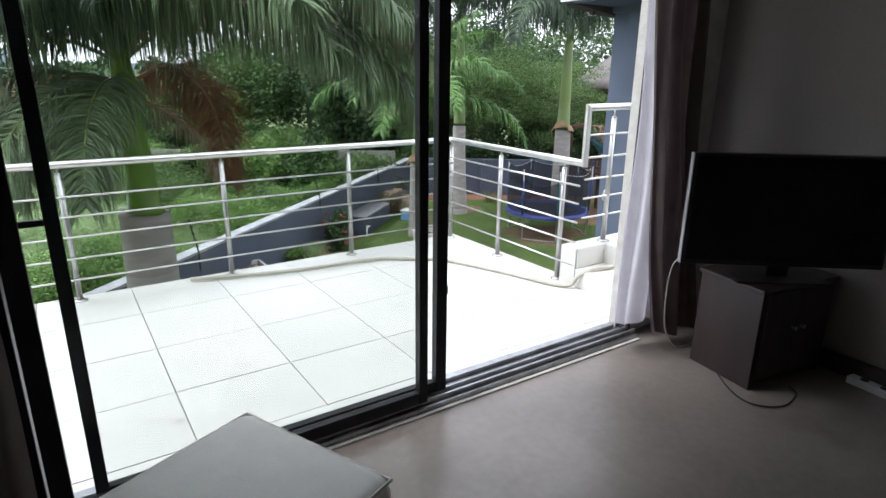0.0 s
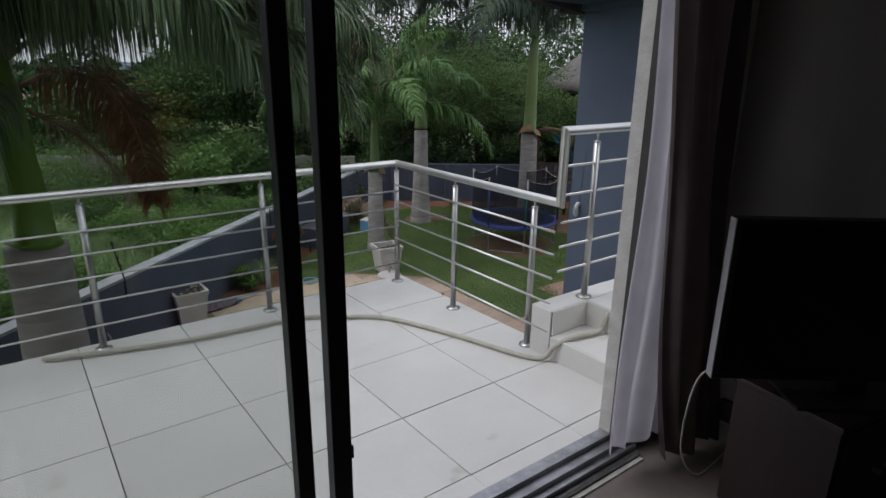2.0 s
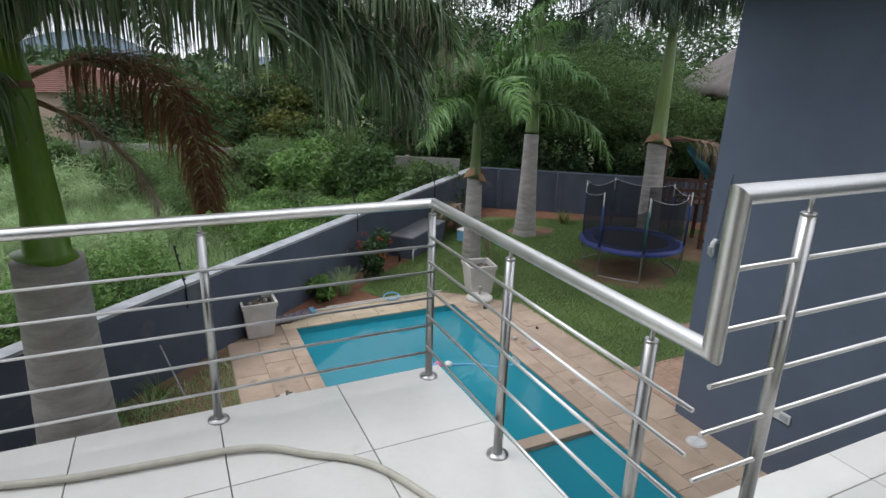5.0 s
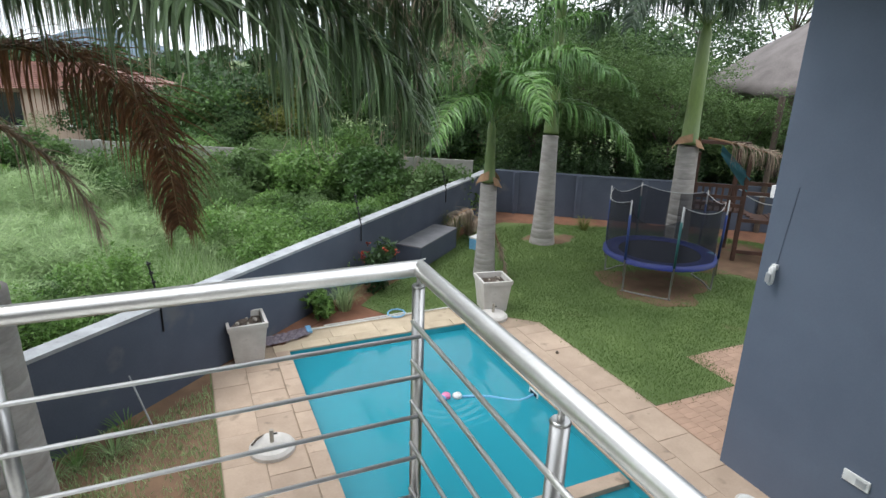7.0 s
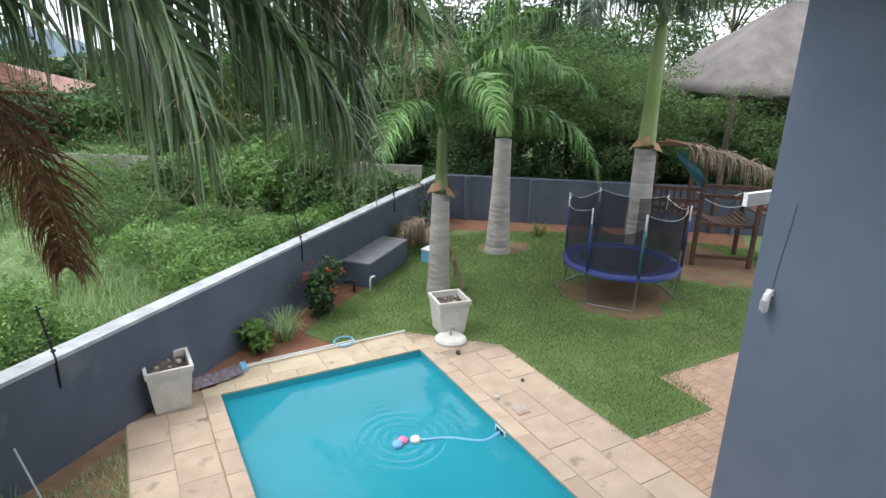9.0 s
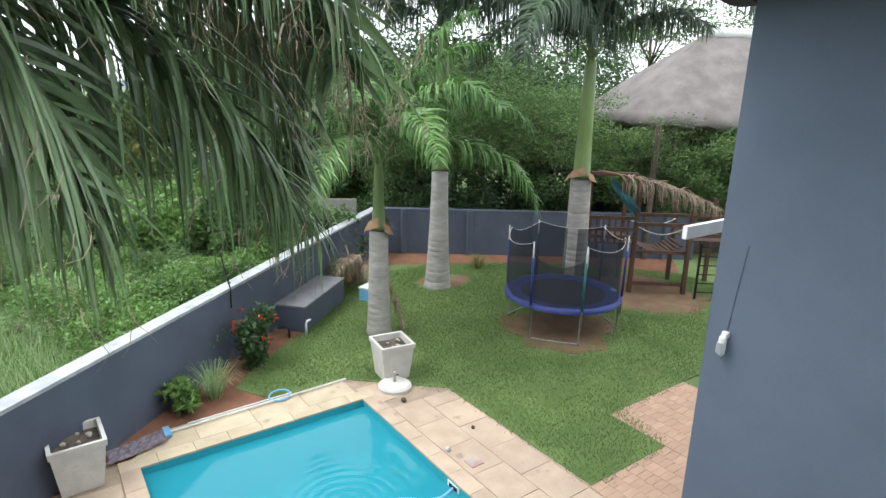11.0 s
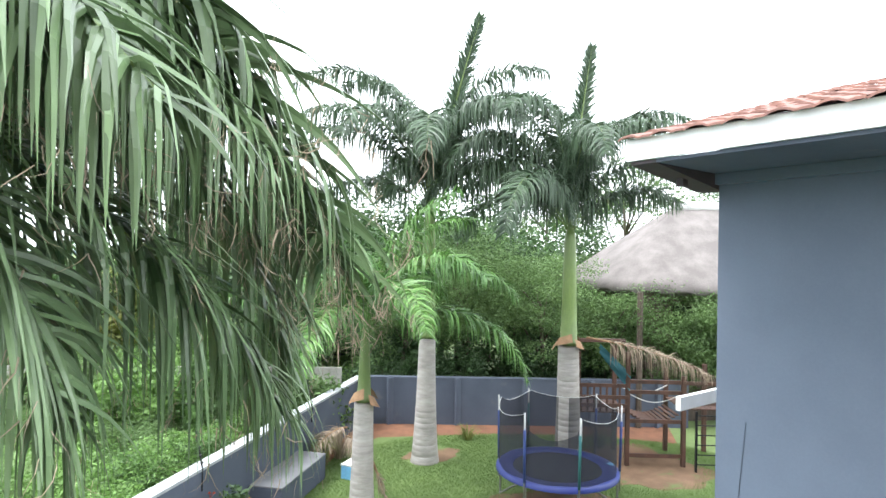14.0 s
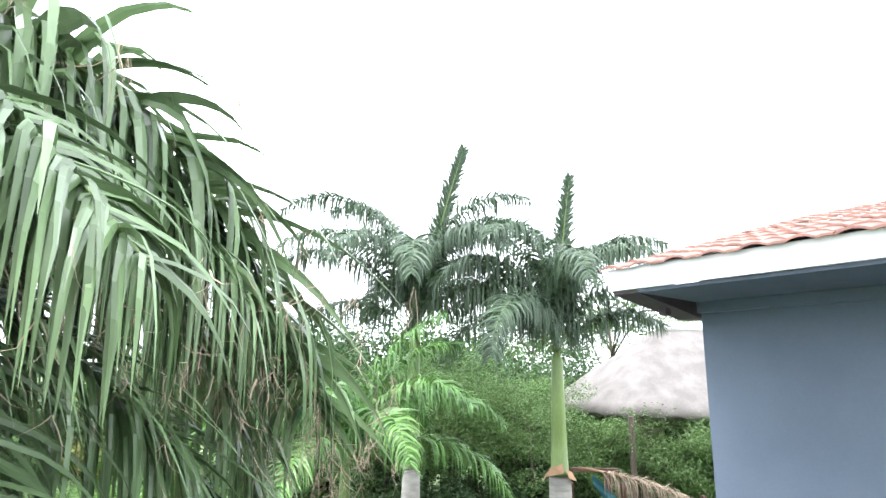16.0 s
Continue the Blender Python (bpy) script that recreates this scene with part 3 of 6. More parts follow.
def door_leaf(x0, x1, y, wl_, wr, nm):
    leaf = part(nm, block(x0 - cx, x0 + wl_ - cx, y - 0.02, y + 0.02, 0.05, DTOP - RF, 0.003), M_BLACK, door, "black framed glass leaf")
    part("stile", block(x1 - wr - cx, x1 - cx, y - 0.02, y + 0.02, 0.05, DTOP - RF, 0.003), M_BLACK, leaf)
    part("bottom_rail", block(x0 + wl_ - cx, x1 - wr - cx, y - 0.018, y + 0.018, 0.05, 0.105, 0.003), M_BLACK, leaf)
    part("top_rail", block(x0 + wl_ - cx, x1 - wr - cx, y - 0.018, y + 0.018, DTOP - RF - 0.07, DTOP - RF, 0.003), M_BLACK, leaf)
    g = part("pane", block(x0 + wl_ - cx, x1 - wr - cx, y - 0.003, y + 0.003, 0.105, DTOP - RF - 0.07), M_GLASS, leaf)
    g.visible_shadow = False
    return leaf


fixed = door_leaf(1.005, 2.412, -0.08, 0.06, 0.042, "fixed_leaf")
slid = door_leaf(1.125, 2.542, -0.032, 0.04, 0.055, "sliding_leaf")
part("lock", block(2.542 - cx, 2.552 - cx, -0.045, -0.018, 0.52, 0.56, 0.003), M_PLASB, slid)
part("pull_handle", block(1.02 - cx, 1.125 - cx, -0.05, -0.035, 1.03, 1.05, 0.003), M_PLASB, slid)
part("strike_plate", block(DX1 - 0.031 - cx, DX1 - 0.025 - cx, -0.03, 0.0, 0.66, 0.86, 0.002), M_PLASB, door)

# stairs and landing beside the balcony
landing = structure("landing", block(4.555, 9.48, 3.46, 4.19, -0.3, 0.278), M_GROUT, "tiled landing one step above the balcony", "landing")
stepm = structure("step", block(4.262, 4.555, 3.37, 4.045, -0.25, 0.125), M_GROUT, "tiled step up to the landing", "step")
curb = structure("landing_curb", block(4.262, 4.555, 4.05, 4.19, -0.25, 0.278), M_GROUT, "tiled curb at the foot of the landing rail", "curb")


def plate(nm, x0, x1, y0, y1, z0, z1, parent):
    return part(nm, block(x0, x1, y0, y1, z0, z1, 0.0025), M_TILE, parent)


plate("tile", 4.262, 4.55, 3.37, 4.044, 0.126, 0.138, stepm)
plate("tile", 4.25, 4.261, 3.37, 4.046, 0.0, 0.136, stepm)
plate("tile", 4.256, 4.556, 4.052, 4.194, 0.279, 0.29, curb)
plate("tile", 4.25, 4.261, 4.052, 4.2, -0.005, 0.288, curb)
plate("tile", 4.262, 4.553, 4.04, 4.0495, 0.14, 0.288, curb)
plate("tile", 4.262, 4.9, 4.191, 4.201, -0.3, 0.288, curb)
plate("tile", 4.545, 4.5545, 3.37, 4.046, 0.139, 0.288, landing)
for i in range(9):
    x = 4.56 + i * 0.575
    plate("tile", x, min(x + 0.571, 9.47), 3.465, 4.046, 0.279, 0.29, landing)
    plate("tile", x, min(x + 0.571, 9.47), 4.05, 4.194, 0.279, 0.29, landing)

# wing of the house
WX, WY = 9.48, 8.47
structure("wing_wall", block(WX, 17.0, -3.0, WY, G - 0.3, 2.62), M_BLUE, "blue-grey plastered wall of the house wing", "wall")
roof = tagged(thing("wing_roof", (8.45, 8.74, 2.62), "low-pitched roof with terracotta tiles and white fascia", "roof", kind="structure"), kind="structure")
PITCH = 0.285
part("fascia", block(0, 0.03, -11.7, 0.0, -0.02, 0.165, 0.004), M_WHITE, roof, "white painted fascia board")
bm = bmesh.new()
vs = [bm.verts.new(p) for p in ((0.03, -0.03, -0.02), (0.03, 0.0, -0.02), (5.0, 0.0, -0.02 + 5 * PITCH), (5.0, -0.03, -0.02 + 5 * PITCH), (0.03, -0.03, 0.15), (0.03, 0.0, 0.15), (5.0, 0.0, 0.15 + 5 * PITCH), (5.0, -0.03, 0.15 + 5 * PITCH))]
for q in ((0, 1, 5, 4), (1, 2, 6, 5), (2, 3, 7, 6), (3, 0, 4, 7), (4, 5, 6, 7), (0, 3, 2, 1)):
    bm.faces.new([vs[k] for k in q])
part("bargeboard", bm, M_WHITE, roof, "white painted verge board")
bm = bmesh.new()
vs = [bm.verts.new(p) for p in ((0.03, -11.7, 0.01), (0.03, -0.03, 0.01), (5.0, -0.03, 0.01 + 5 * PITCH), (5.0, -11.7, 0.01 + 5 * PITCH), (0.03, -11.7, 0.05), (0.03, -0.03, 0.05), (5.0, -0.03, 0.05 + 5 * PITCH), (5.0, -11.7, 0.05 + 5 * PITCH))]
for q in ((0, 1, 5, 4), (1, 2, 6, 5), (2, 3, 7, 6), (3, 0, 4, 7), (4, 5, 6, 7), (0, 3, 2, 1)):
    bm.faces.new([vs[k] for k in q])
part("roof_deck", bm, M_SOFF, roof, "dark stained roof boards")
# soffit takes the darker wall blue so that its colour carries the eave shade
part("soffit", block(0.032, 1.2, -11.7, -0.27, -0.05, -0.022), M_BLUE_F, roof, "blue-grey soffit boards, coloured darker for the shade under the eaves")
bm = bmesh.new()
for y in (-0.268, -0.032):
    for x, z in ((0.032, -0.022), (0.032, -0.05), (1.2, -0.022), (1.03, -0.19), (1.2, -0.19)):
        bm.verts.new((x, y, z))
bmesh.ops.convex_hull(bm, input=bm.verts)
part("soffit_end", bm, M_SOFF, roof, "dark stained soffit end falling to the wall")
part("wall_beam", block(0.95, 1.028, -11.7, -0.27, -0.15, -0.052, 0.004), M_BLUE, roof)
bm = bmesh.new()
for yy in (-0.27, -0.6):
    for x, z in ((1.03, -0.02), (8.5, -0.02), (1.03, 0.25), (5.0, 1.38), (8.5, 0.3)):
        bm.verts.new((x, yy, z))
bmesh.ops.convex_hull(bm, input=bm.verts)
part("gable", bm, M_BLUE, roof)
for i in range(9):
    y = -0.25 - i * 0.75
    bm = bmesh.new()
    vs = [bm.verts.new((x, yy, z + x * PITCH)) for x in (0.03, 1.06) for yy in (y - 0.025, y + 0.025) for z in (-0.0, 0.03)]
    bmesh.ops.convex_hull(bm, input=bm.verts)
    part("rafter", bm, M_SOFF, roof)
part("purlin_end", block(0.55, 0.63, -0.2, -0.13, -0.19, -0.1, 0.004), M_SOFF, roof)


def roof_tile():
    """A barrel tile: curved upper face with thickness."""
    bm = bmesh.new()
    prof = [(0.0, 0.0), (0.05, 0.022), (0.1, 0.03), (0.15, 0.022), (0.2, 0.0), (0.24, 0.008), (0.3, 0.006)]
    rows = []
    for x in (0.0, 0.36):
        for dz in (0.0, -0.018):
            rows.append([bm.verts.new((x, -y, z + dz + x * PITCH + (0.02 if x == 0 else 0.0))) for y, z in prof])
    a, b, c, d = rows
    for i in range(len(prof) - 1):
        bm.faces.new((a[i], a[i + 1], c[i + 1], c[i]))
        bm.faces.new((a[i], b[i], b[i + 1], a[i + 1]))
    return bm


TILE_ME = mesh_of(roof_tile(), "roof_tile", M_ROOF)
rr = random.Random(5)
for j in range(8):
    for i in range(12):
        x, y = -0.06 + j * 0.33, 0.04 - i * 0.3
        shared("roof_tile", TILE_ME, (x, y, 0.14 + (x + 0.06) * PITCH + rr.uniform(0, 0.006)), roof, rr.uniform(-1.5, 1.5))
bm = bmesh.new()
for j in range(8, 15):
    for i in range(12):
        bm2 = roof_tile()
        bmesh.ops.translate(bm2, verts=bm2.verts, vec=(-0.06 + j * 0.33, 0.04 - i * 0.3, 0.152 + j * 0.33 * PITCH))
        me = bpy.data.meshes.new("t")
        bm2.to_mesh(me)
        bm2.free()
        bm.from_mesh(me)
        bpy.data.meshes.remove(me)
tagged(part("upper_tiles", bm, M_ROOF, roof), kind="stuff")

# low side roof edge past the wing's corner
low = thing("pergola_beam", (12.15, 10.5, -0.31), "white painted pergola beam beyond the house corner", "beam", kind="structure", rz=0)
part("beam", block(0.0, 4.6, -0.08, 0.0, -0.1, 0.1, 0.006), M_WHITE, low)
part("post", block(4.3, 4.4, -0.09, 0.01, G + 0.31, -0.1, 0.006), M_WHITE, low)
structure("side_wall", block(12.4, 17.0, 8.47, 9.4, G - 0.2, -0.4), M_BLUE, "blue-grey side wall under the lean-to roof", "wall")

# garden walls
FA, FB, FC = Vector((-6.2, 4.43)), Vector((12.77, 21.07)), Vector((20.8, 15.4))
FTOP = -1.8


def long_wall(name, a, b, label, cope):
    d = (b - a).normalized()
    n = Vector((-d.y, d.x)) * 0.11
    w = structure(name, prism([a - n, b - n, b + n, a + n], G - 0.3, FTOP - 0.05), M_BLUE_F, label, "garden wall")
    n2 = n * 1.15
    part("coping", prism([a - n2, b - n2, b + n2, a + n2], FTOP - 0.05, FTOP), cope, w, "cement coping")
    return w, d, n


wall_l, fdir, fn = long_wall("garden_wall_west", FA, FB, "dark blue-grey garden wall with pale coping", M_COPE)
wall_b, bdir, bn = long_wall("garden_wall_back", FB + Vector((0.16, -0.12)), FC, "dark blue-grey garden wall behind the palms", M_BLUE_F)
for k in range(5):
    p = FB + bdir * (0.9 + k * 2.0) + Vector((-bdir.y, bdir.x)) * -0.13
    part("pier", block(p.x - 0.09, p.x + 0.09, p.y - 0.05, p.y + 0.05, G, FTOP - 0.02, 0.01), M_BLUE_F, wall_b)

# pool
x0, x1, y0, y1 = POOL
bm = bmesh.new()
zb_ = G - 0.85
c = [(x0, y0), (x1, y0), (x1, y1), (x0, y1)]
lo, hi = [bm.verts.new((*p, zb_)) for p in c], [bm.verts.new((*p, G + 0.012)) for p in c]
bm.faces.new(lo)
for i in range(4):
    bm.faces.new((lo[i], hi[i], hi[(i + 1) % 4], lo[(i + 1) % 4]))
pool = structure("pool_basin", bm, M_BASIN, "turquoise plastered swimming pool basin", "swimming pool")
part("pool_ledge", block(6.55, 8.199, 8.62, 8.82, G - 0.84, G - 0.03, 0.01), M_SLAB, pool, "sandstone ledge across the shallow end")
part("shallow_shelf", block(6.55, 8.199, 6.61, 8.62, G - 0.84, G - 0.45, 0.01), M_BASIN, pool)
bm = bmesh.new()
bmesh.ops.create_grid(bm, x_segments=2, y_segments=2, size=0.5, matrix=Matrix.LocRotScale(((x0 + x1) / 2, (y0 + y1) / 2, G - 0.1), None, (x1 - x0 - 0.004, y1 - y0 - 0.004, 1)))
water = tagged(part("water", bm, M_WATER), "clear turquoise pool water with small ripples", "water", kind="structure")
water.visible_shadow = False

# lawn and beds
LAWN = [(9.62, 9.74), (11.2, 9.74), (11.55, 10.75), (19.5, 10.75), (19.0, 14.6), (17.6, 16.4), (15.4, 18.0), (12.5, 19.5), (11.2, 19.1), (9.95, 17.9), (8.5, 16.3), (7.3, 15.45), (6.6, 14.7), (7.0, 14.03), (8.24, 14.03), (9.58, 12.8)]
lawn = structure("lawn", prism(LAWN, G - 0.05, G + 0.02), M_LAWN, "mown green lawn with worn patches", "lawn")
BED = [(3.6, 12.9), (4.5, 13.55), (5.0, 14.03), (6.98, 14.03), (6.6, 14.7), (7.3, 15.45), (8.5, 16.3), (10.2, 17.4), (11.3, 18.6), (12.4, 18.9), (15.2, 17.6), (17.3, 16.0), (19.0, 14.6), (20.3, 15.7), (12.77, 21.05), (2.9, 12.4)]
structure("flower_bed", prism(BED, G - 0.05, G + 0.016), M_SOIL, "red-brown soil bed along the garden walls", "soil")
bp, bq, bnn = FA + fdir * 14.2, FA + fdir * 23.6, Vector((fdir.y, -fdir.x))
structure("bed_edge", prism([bp + bnn * 0.05, bp + bnn * 0.48, bq + bnn * 0.42, bq + bnn * 0.05], G - 0.04, G + 0.024), M_SOIL, "raked red-brown soil along the garden wall", "soil")
structure("side_bed", prism([(0.0, 7.2), (3.7, 7.2), (3.7, 13.08), (0.0, 9.85)], G - 0.05, G + 0.014), M_EARTH, "bare soil with sparse grass beside the pool paving", "soil")


def blob(name, cx_, cy_, rx, ry, z, material, label, seed):
    r = random.Random(seed)
    ph = [r.uniform(0, 6.28) for _ in range(4)]
    pts = []
    for k in range(40):
        a = 2 * math.pi * k / 40
        m = 1 + 0.12 * math.sin(3 * a + ph[0]) + 0.08 * math.sin(5 * a + ph[1]) + 0.06 * math.sin(9 * a + ph[2])
        pts.append((cx_ + rx * m * math.cos(a), cy_ + ry * m * math.sin(a)))
    return structure(name, prism(pts, z - 0.03, z), material, label, "soil")


blob("worn_patch", 13.1, 13.6, 1.2, 1.1, G + 0.026, M_EARTH, "worn bare soil under the trampoline", 3)
blob("worn_patch", 12.85, 17.5, 0.75, 0.5, G + 0.025, M_EARTH, "bare soil round the palm foot", 4)
blob("worn_patch", 16.6, 14.2, 1.5, 1.6, G + 0.024, M_EARTH, "bare soil under the play tower", 6)


# ---- things on the balcony ----
RZ = 0.908
RT = 1.292          # the raised rail beside the landing
POSTS = [(-2.92, 5.72), (-1.895, 5.72), (-0.87, 5.72), (0.155, 5.72), (1.18, 5.72), (2.205, 5.72), (3.23, 5.72), (4.28, 5.72), (4.28, 4.99), (4.28, 4.255)]
rail = thing("balcony_railing", (4.28, 5.72, 0), "brushed stainless steel balcony railing with five rods", "railing")
o = Vector((4.28, 5.72, 0))


def rpart(nm, bm, label="", material=M_STEEL, parent=None):
    bmesh.ops.translate(bm, verts=bm.verts, vec=-o)
    return part(nm, bm, material, parent or rail, label, smooth=True)


def sharp(ob):
    for p in ob.data.polygons:
        p.use_smooth = len(p.vertices) == 4
    return ob


HR = 0.0245


def mitred(pts, r, seg=18):
    """A round pipe whose corners are cut at half the angle, as welded rails are."""
    bm = bmesh.new()
    pts = [Vector(p) for p in pts]
    d = (pts[1] - pts[0]).normalized()
    up = d.orthogonal().normalized()
    side = d.cross(up)
    ring = [pts[0] + (up * math.cos(a) + side * math.sin(a)) * r for a in (2 * math.pi * k / seg for k in range(seg))]
    rows = [[bm.verts.new(q) for q in ring]]
    for i in range(1, len(pts)):
        d = (pts[i] - pts[i - 1]).normalized()
        e = (pts[i + 1] - pts[i]).normalized() if i + 1 < len(pts) else d
        n = (d + e).normalized()
        ring = [q + d * ((pts[i] - q).dot(n) / d.dot(n)) for q in ring]
        rows.append([bm.verts.new(q) for q in ring])
    for a, b in zip(rows, rows[1:]):
        for k in range(seg):
            bm.faces.new((a[k], a[(k + 1) % seg], b[(k + 1) % seg], b[k]))
    bm.faces.new(rows[0][::-1])
    bm.faces.new(rows[-1])
    for row in rows[1:-1]:
        for k in range(seg):
            e = bm.edges.get((row[k], row[(k + 1) % seg]))
            e.smooth = False
    return bm


sharp(rpart("handrail", mitred([(-4.2, 5.72, RZ), (4.28, 5.72, RZ), (4.28, 4.066, RZ), (4.28, 4.066, RT), (9.45, 4.066, RT)], HR), "satin round handrail with mitred corners", M_RAIL))


def post(x, y, z0, z1, rail_z):
    z0 = z0 if z0 else zf(y)
    p = sharp(rpart("post", bar((x, y, z0), (x, y, z1), 0.0195, 14)))
    sharp(rpart("base_flange", tube(bmesh.new(), [(x, y, z0), (x, y, z0 + 0.008), (x, y, z0 + 0.016)], [0.048, 0.046, 0.024], 16), parent=p))
    sharp(rpart("saddle_pin", bar((x, y, z1), (x, y, rail_z - HR + 0.004), 0.007, 8), parent=p))
    sharp(rpart("cap", tube(bmesh.new(), [(x, y, z1), (x, y, z1 + 0.006)], [0.0215, 0.018], 14), parent=p))
    return p


for x, y in POSTS:
    post(x, y, 0.0, 0.85, RZ)
for x in (4.585, 5.6, 6.62, 7.65, 8.67):
    post(x, 4.1, 0.29, 1.215, RT)
for z, z2 in ((0.125, 0.155), (0.275, 0.33), (0.425, 0.48), (0.565, 0.62), (0.7, 0.75)):
    sharp(rpart("rod", bar((-4.2, 5.695, z), (4.28, 5.695, z), 0.007, 8), "", M_RAIL))
    sharp(rpart("rod", bar((4.255, 5.70, z2), (4.255, 4.07, z2), 0.007, 8), "", M_RAIL))
for z in (0.5, 0.645, 0.785, 0.94, 1.1):
    sharp(rpart("rod", bar((4.33, 4.095, z), (9.45, 4.095, z), 0.007, 8), "", M_RAIL))


def smooth_line(pts, steps=10):
    pts = [Vector(p) for p in pts]
    out = []
    for i in range(len(pts) - 1):
        a, b, c, d = pts[max(i - 1, 0)], pts[i], pts[i + 1], pts[min(i + 2, len(pts) - 1)]
        for k in range(steps):
            t = k / steps
            out.append(0.5 * (2 * b + (c - a) * t + (2 * a - 5 * b + 4 * c - d) * t * t + (3 * b - a - 3 * c + d) * t ** 3))
    return out + [pts[-1]]


hose = smooth_line([(1.9, 5.72, -0.012), (2.07, 5.65, -0.011), (2.65, 5.49, -0.008), (3.3, 5.42, -0.007), (3.55, 5.28, -0.009), (3.79, 5.08, -0.006), (3.99, 4.6, 0.003), (4.12, 4.17, 0.011), (4.2, 4.04, 0.022), (4.23, 3.99, 0.1), (4.32, 3.93, 0.16), (4.5, 3.9, 0.16), (4.56, 3.88, 0.27), (4.75, 3.8, 0.308)])
tagged(part("pool_hose", tube(bmesh.new(), hose, 0.0145, 10), M_HOSE, smooth=True), "cream ribbed pool hose lying in a curve on the tiles", "hose")

# ---- things in the room ----
TVC, TVA = Vector((3.99, 2.5, 0.0)), math.degrees(math.atan2(2.22 - 2.79, 4.36 - 3.64))
cab = thing("tv_cabinet", (4.11, 2.62, RF), "dark mahogany cabinet under the television", "cabinet", rz=-9)
part("side_panel", block(-0.26, -0.235, -0.19, 0.17, 0.0, 0.5, 0.003), M_WOOD_D, cab)
part("side_panel", block(0.235, 0.26, -0.19, 0.17, 0.0, 0.5, 0.003), M_WOOD_D, cab)
part("top", block(-0.275, 0.275, -0.2, 0.18, 0.5, 0.522, 0.004), M_WOOD_D, cab)
part("back", block(-0.235, 0.235, 0.155, 0.168, 0.02, 0.5), M_WOOD_D, cab)
part("bottom", block(-0.235, 0.235, -0.18, 0.155, 0.03, 0.05, 0.003), M_WOOD_D, cab)
part("shelf", block(-0.235, 0.235, -0.17, 0.155, 0.26, 0.278, 0.003), M_WOOD_D, cab)
d1 = part("door", block(-0.232, -0.003, -0.2, -0.184, 0.05, 0.495, 0.003), M_WOOD_D, cab)
d2 = part("door", block(0.003, 0.232, -0.2, -0.184, 0.05, 0.495, 0.003), M_WOOD_D, cab)
part("knob", tube(bmesh.new(), [(-0.03, -0.2, 0.3), (-0.03, -0.222, 0.3)], [0.006, 0.011], 10), M_SILV, d1)
part("knob", tube(bmesh.new(), [(0.03, -0.2, 0.3), (0.03, -0.222, 0.3)], [0.006, 0.011], 10), M_SILV, d2)

tv = thing("television", (4.02, 2.53, RF + 0.522), "black flat-screen television with silver edge on the cabinet", "television", rz=TVA)
part("foot", block(-0.22, 0.22, -0.09, 0.09, 0.0, 0.014, 0.005), M_PLASB, tv)
part("neck", block(-0.05, 0.05, 0.0, 0.04, 0.014, 0.09, 0.004), M_PLASB, tv)
part("casing", block(-0.465, 0.465, -0.02, 0.03, 0.07, 0.605, 0.006), M_PLASB, tv)
part("screen", block(-0.448, 0.448, -0.0235, -0.02, 0.095, 0.59), M_TVSCR, tv, "dark glossy screen")
part("edge_trim", block(-0.471, -0.4655, -0.02, 0.02, 0.07, 0.605, 0.002), M_SILV, tv, "silver edge strip")


def curtain(name, x0_, x1_, y, folds, amp, z0_, z1_, material, label, flare=0.0, shift=0.0):
    bm = bmesh.new()
    n, rows = folds * 10, 26
    g = []
    for j in range(rows + 1):
        v = j / rows
        row = []
        for i in range(n + 1):
            u = i / n
            a = amp * (0.5 + 0.5 * (1 - v)) * (0.75 + 0.25 * math.sin(u * 17))
            yy = y + a * math.sin(2 * math.pi * folds * u + 0.5 * math.sin(3 * v + u * 7)) + 0.012 * math.sin(9 * v + 5 * u)
            xx = x0_ + (x1_ - x0_) * u + flare * (1 - v) ** 2 * (u - 0.3) + shift * (1 - v) ** 2 + 0.012 * math.sin(5 * v + 13 * u)
            row.append(bm.verts.new((xx, yy, z0_ + (z1_ - z0_) * v + (0.015 * math.sin(u * 11) if j == 0 else 0))))
        g.append(row)
    for j in range(rows):
        for i in range(n):
            bm.faces.new((g[j][i], g[j][i + 1], g[j + 1][i + 1], g[j + 1][i]))
    ob = part(name, bm, material, None, smooth=True)
    return tagged(ob, label, "curtain")


curtain("curtain", 3.6, 3.86, 3.1, 3, 0.03, RF + 0.14, 2.5, M_CURT, "lilac-grey curtain lining bunched beside the sliding door", flare=0.08)
curtain("curtain", 3.53, 3.88, 3.02, 4, 0.045, RF + 0.06, 2.5, M_CURT2, "mauve-brown satin curtain bunched in the room corner", shift=0.3)
curtain("curtain", 0.35, 0.98, 3.0, 6, 0.04, RF + 0.01, 2.5, M_CURT2, "brown curtain drawn back beside the door")
pole = thing("curtain_pole", (2.2, 3.02, 2.5), "dark round curtain pole above the sliding door", "curtain pole")
part("pole", bar((-2.0, 0, 0.02), (2.18, 0, 0.02), 0.014, 10), M_BLACK, pole)
for x in (-1.95, 0.0, 2.1):
    part("bracket", block(x - 0.01, x + 0.01, -0.01, 0.1, 0.0, 0.045), M_BLACK, pole)

